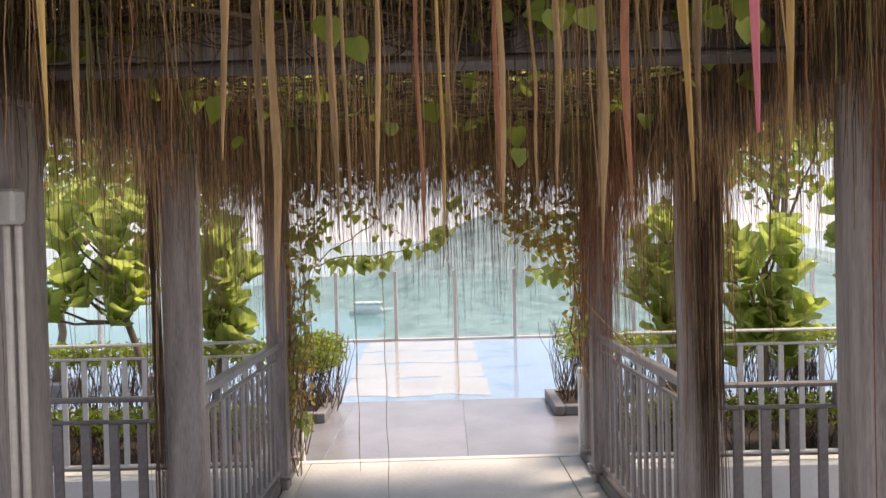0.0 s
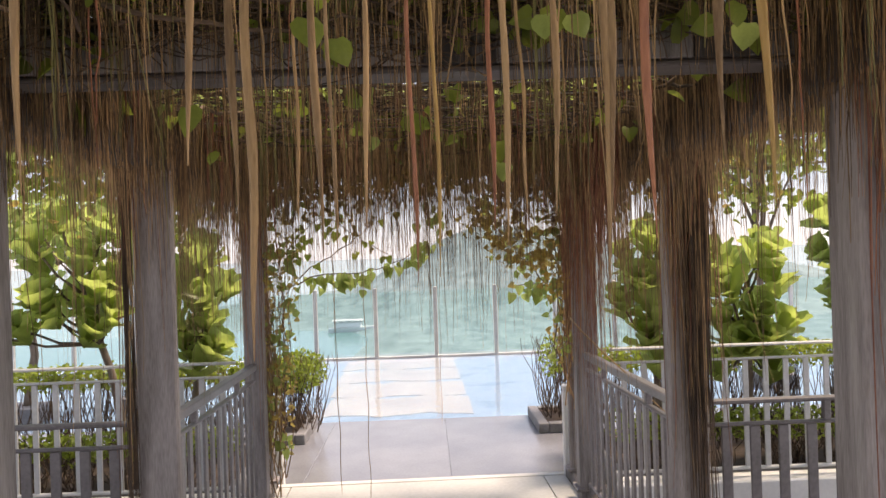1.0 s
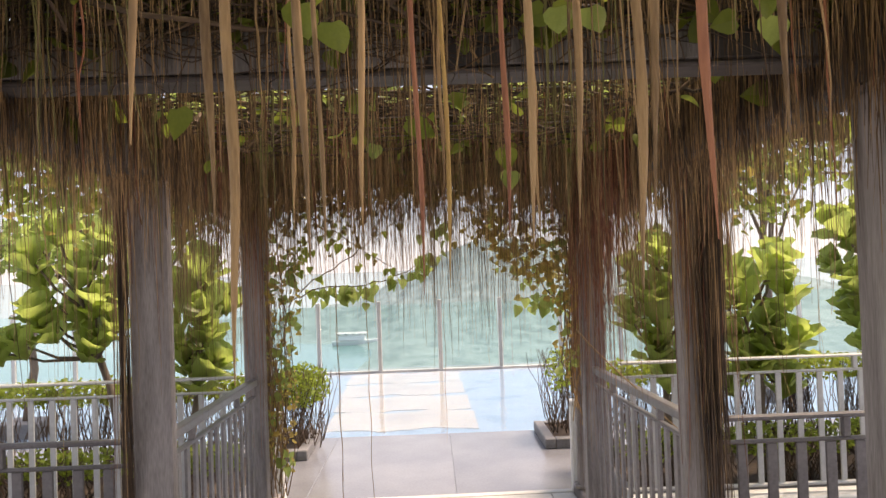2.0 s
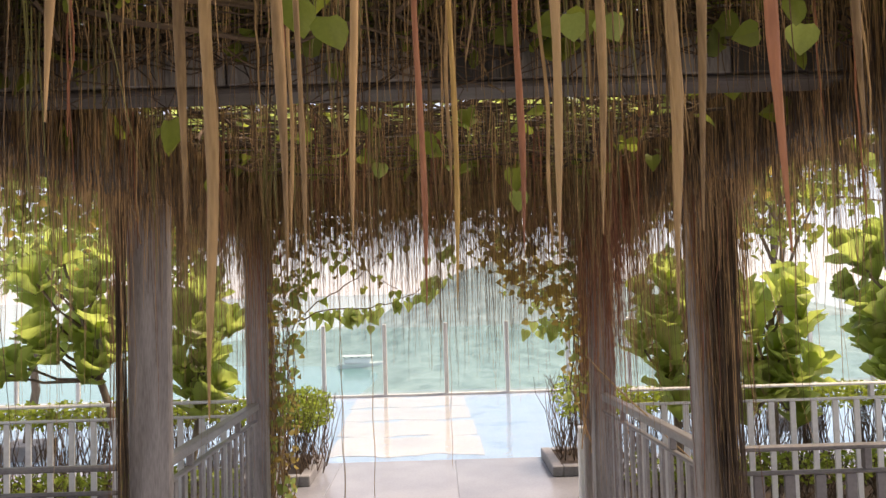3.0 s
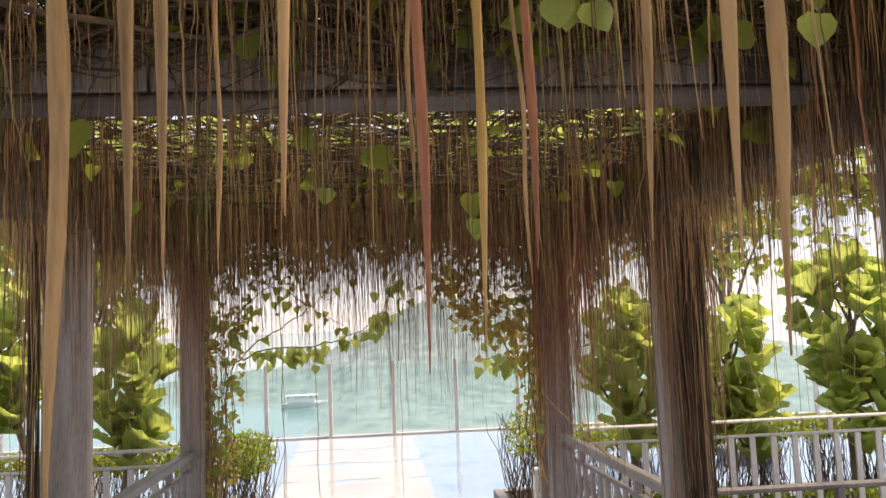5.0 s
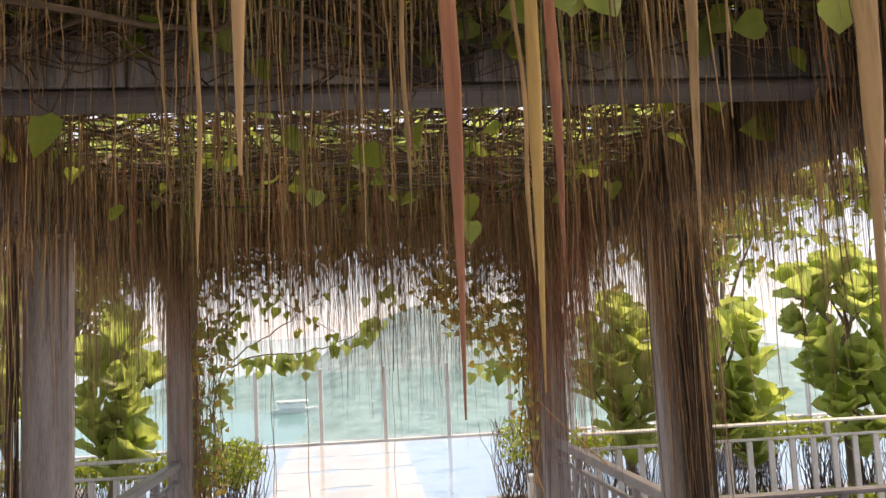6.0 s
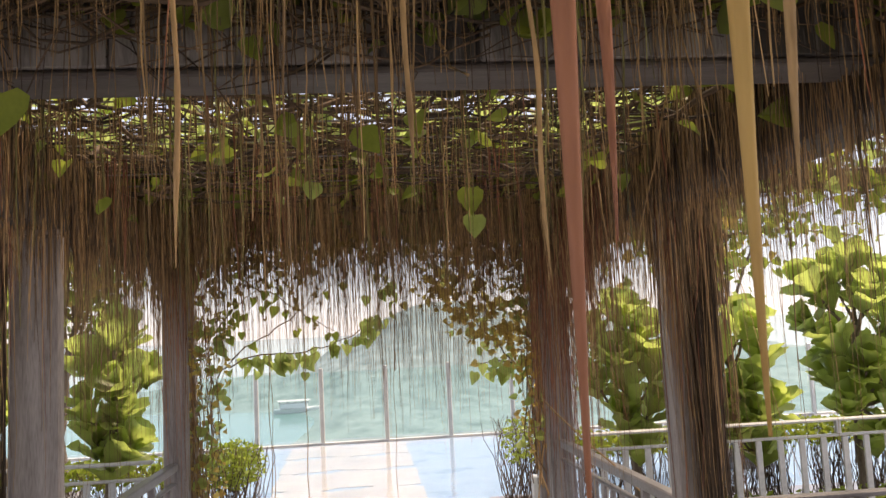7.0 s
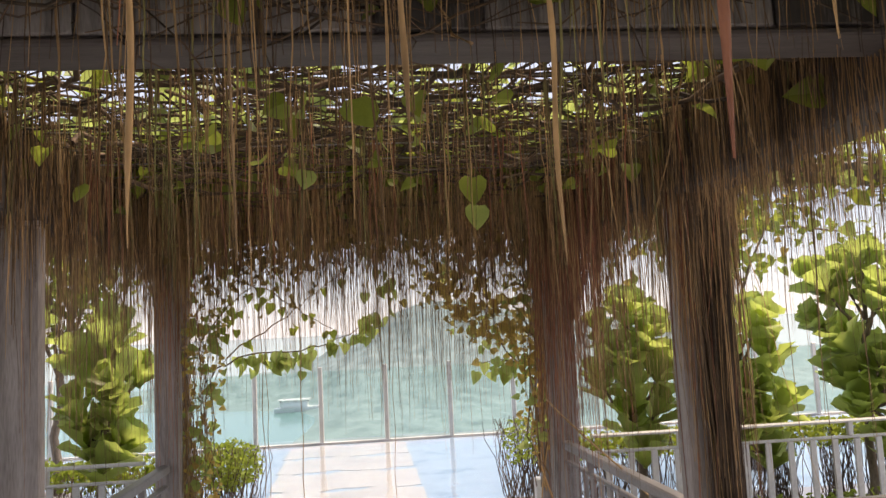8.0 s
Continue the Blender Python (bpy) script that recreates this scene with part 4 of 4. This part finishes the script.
# ---- hedges and planters ----
def shrub(name, label, x0, x1, y0, y1, zs, zl, zt, n_stems, n_leaves, group, size=(0.03, 0.05), rounded=False):
    """Bare twigs from zs up, with a trimmed leafy top between zl and zt."""
    cx, cy = (x0 + x1) / 2, (y0 + y1) / 2
    ob = root_of(name, label, "shrub", group, at=(cx, cy, zs))
    g = Geo()
    for _ in range(n_stems):
        x, y = rnd.uniform(x0, x1) - cx, rnd.uniform(y0, y1) - cy
        h = zt - zs - 0.03
        for _ in range(3):
            a, b = x * 0.8, y * 0.8
            pts = []
            for i in range(6):
                pts.append((a, b, h * i / 5))
                a, b = a + rnd.gauss(0, 0.035), b + rnd.gauss(0, 0.03)
            g.tube(pts, 0.005, 0.002, 3, False)
    tagged(put("stem_tangle", g.mesh("stem_tangle", TWIG, True), ob), kind="stuff")

    def spot():
        while True:
            u, v, w = rnd.uniform(-1, 1), rnd.uniform(-1, 1), rnd.uniform(-1, 1)
            if rounded and u * u + v * v + w * w > 1.15:
                continue
            k = 1 + 0.06 * math.sin(u * 9 + v * 5)
            return (u * (x1 - x0) / 2 * k, v * (y1 - y0) / 2 * k, (zl + zt) / 2 - zs + w * (zt - zl) / 2 * k)
    leaf_cloud(n_leaves, spot, size, HEDGE, "leaves", "", parent=ob)
    return ob


def planter(label, x0, x1, y0, y1, z0, z1, wall=0.09):
    ob = root_of("planter", label, "planter", "stone planters", at=((x0 + x1) / 2, (y0 + y1) / 2, z0))
    w, d, h = x1 - x0, y1 - y0, z1 - z0
    for sx in (-1, 1):
        put("side_panel", box_mesh("side_panel", wall, d, h, PLANTER, 0.008), ob, (sx * (w - wall) / 2, 0, 0))
    for sy in (-1, 1):
        put("end_panel", box_mesh("end_panel", w - 2 * wall - 0.004, wall, h, PLANTER, 0.008), ob, (0, sy * (d - wall) / 2, 0))
    put("soil", box_mesh("soil", w - 2 * wall - 0.004, d - 2 * wall - 0.004, h * 0.75, SOIL, 0), ob)
    return ob


planter("low grey stone planter at the pool edge", -1.66, -1.065, 7.9, 8.77, -0.03, 0.06)
planter("low grey stone planter at the pool edge", 0.985, 1.56, 7.98, 8.77, -0.03, 0.06)
shrub("shrub", "rounded trimmed shrub with twiggy base in a stone planter", -1.42, -0.93, 8.0, 8.7, 0.03, 0.35, 0.74, 26, 1500, "planter shrubs", rounded=True)
shrub("shrub", "rounded trimmed shrub with twiggy base in a stone planter", 1.05, 1.48, 8.02, 8.7, 0.03, 0.40, 0.80, 24, 430, "planter shrubs", rounded=True)
for s in (-1, 1):
    def side2(a, b):
        return (min(s * a, s * b), max(s * a, s * b))
    x0, x1 = side2(1.25, 5.0)
    planter("long low planter bed behind the railing", x0, x1, 6.24, 7.5, -0.04, 0.10, 0.07)
    for k in range(4):
        a0, a1 = side2(1.28 + 0.92 * k, 1.28 + 0.92 * (k + 1))
        shrub("hedge", "low trimmed green hedge with bare twigs below", a0, a1, 6.28, 6.52, 0.05, 0.28, 0.46, 34, 850, "low hedges")
        shrub("hedge", "trimmed hedge with a leafy top over bare twigs", a0, a1, 7.0, 7.4, 0.05, 0.64, 0.80, 44, 1100, "tall hedges")


# ---- trees behind ----
def small_tree(base, height, crown, n, label, seed, mat):
    r = random.Random(seed)
    ob = root_of("tree", label, "tree", "trees behind the terrace", at=base)
    g = Geo()
    top = Vector((r.uniform(-0.2, 0.2), 0, height))
    pts = [top * (i / 7) + Vector((r.gauss(0, 0.03), r.gauss(0, 0.03), 0)) for i in range(8)]
    g.tube(pts, 0.05, 0.03, 8)
    put("trunk", g.mesh("trunk", BARK, True), ob)
    tips = []
    for _ in range(14):
        d = Vector((r.gauss(0, 1) * crown[0], r.gauss(0, 1) * crown[1], abs(r.gauss(0, 1)) * crown[2] - 0.1)) * 0.7
        a = pts[r.randint(4, 7)]
        g2 = Geo()
        e = top + d
        g2.tube([a, a.lerp(e, 0.5) + Vector((0, 0, 0.08)), e], 0.025, 0.006, 5)
        put("limb", g2.mesh("limb", BARK, True), ob)
        tips += [e, a.lerp(e, 0.6)]

    def spot():
        e = r.choice(tips)
        return (e.x + r.gauss(0, 0.16), e.y + r.gauss(0, 0.16), e.z + r.gauss(0, 0.10))
    leaf_cloud(n, spot, (0.06, 0.11), mat, "crown", "", HEART_UNIT, parent=ob)
    return ob


for x, y in ((3.95, 10.0), (-4.3, 9.6), (-3.2, 10.0)):
    tagged(block("tree_bed", x - 0.22, x + 0.22, y - 0.22, y + 0.22, -0.6, 0.10, PLANTER, bevel=0.01), "small raised stone bed holding a tree", "bed", kind="structure")
small_tree((3.95, 10.0, 0.09), 2.35, (0.8, 0.6, 0.55), 620, "slim tree with a grey trunk and sparse crown", 21, VINE)
small_tree((-4.3, 9.6, 0.09), 1.9, (0.7, 0.6, 0.5), 760, "slim tree with a light leafy crown", 22, VINE_YELLOW)
small_tree((-3.2, 10.0, 0.09), 2.0, (0.5, 0.6, 0.4), 420, "slim tree with a light leafy crown", 23, VINE)


# ---- boat and house across the water ----
def boat(at):
    ob = root_of("boat", "small white passenger boat on the water", "boat", at=at)
    g = Geo()
    for i in range(9):
        t = i / 8
        w = 1.9 * math.sin(math.pi * min(1, 0.25 + t * 0.75)) ** 0.6 if i < 8 else 0.1
        for y, z in ((-w, 1.3), (-w * 0.7, 0.0), (w * 0.7, 0.0), (w, 1.3)):
            g.v.append((-8 + 16 * t, y, z + 0.5 * t * t))
    for i in range(8):
        for k in range(4):
            a, b = i * 4 + k, i * 4 + (k + 1) % 4
            g.f.append((a, b, b + 4, a + 4))
    g.f += [(0, 1, 2, 3), (32, 35, 34, 33)]
    put("hull", g.mesh("hull", WHITE_PAINT), ob)
    put("cabin", box_mesh("cabin", 9, 2.6, 1.5, WHITE_PAINT, 0.15), ob, (-1.5, 0, 1.5))
    put("roof", box_mesh("roof", 10.5, 3.2, 0.25, WHITE_PAINT, 0.08), ob, (-1.5, 0, 3.6))
    for x in (-6, -3.5, -1, 1.5, 3.2):
        put("roof_pillar", box_mesh("roof_pillar", 0.25, 2.4, 0.65, STEEL, 0.02), ob, (x, 0, 2.98))
    return ob


boat((-31, 322, -30.1)).scale = (1.2, 1.3, 1.3)


# ---- junction box and the added wall behind ----
box = root_of("junction_box", "grey steel junction box with conduits on a pergola post", "junction box", at=(-1.04, 2.867, -0.42))
put("casing", box_mesh("casing", 0.14, 0.06, 0.085, PALE, 0.008), box, (-0.002, 0, 2.083))
for x in (0.028, 0.056):
    put("conduit", box_mesh("conduit", 0.018, 0.018, 2.083, RAIL_TAN, 0.006), box, (x, 0.012, 0))
# unseen wall, added to close off light from behind the walkway
tagged(block("added_back_wall", -6, 6, -5.9, -5.7, -0.42, 2.6, WHITE, bevel=0.01), "plain unseen wall added to close the walkway", "wall", kind="structure")

# ---- paving pieces ----
for j in range(11):
    y0, y1 = 6.58 - 0.9 * (j + 1), 6.58 - 0.9 * j
    for x0, x1 in ((-1.015, -0.915), (-0.915, 0.855), (0.855, 1.015)):
        paving(floor, x0, x1, y0, y1, 0.0, 0.03, STONE, "tile")
paving(floor, -1.015, 1.015, 6.58, 6.65, 0.004, 0.05, LIP, "edge_tile", 0.002)
for i in range(10):
    for j in range(1):
        x0, y0 = -5.18 + 1.07 * i, 6.652
        paving(deck, x0, x0 + 1.07, y0, y0 + 2.128, -0.03, 0.03, PAVER, "paver", 0.004)
askew(floor)
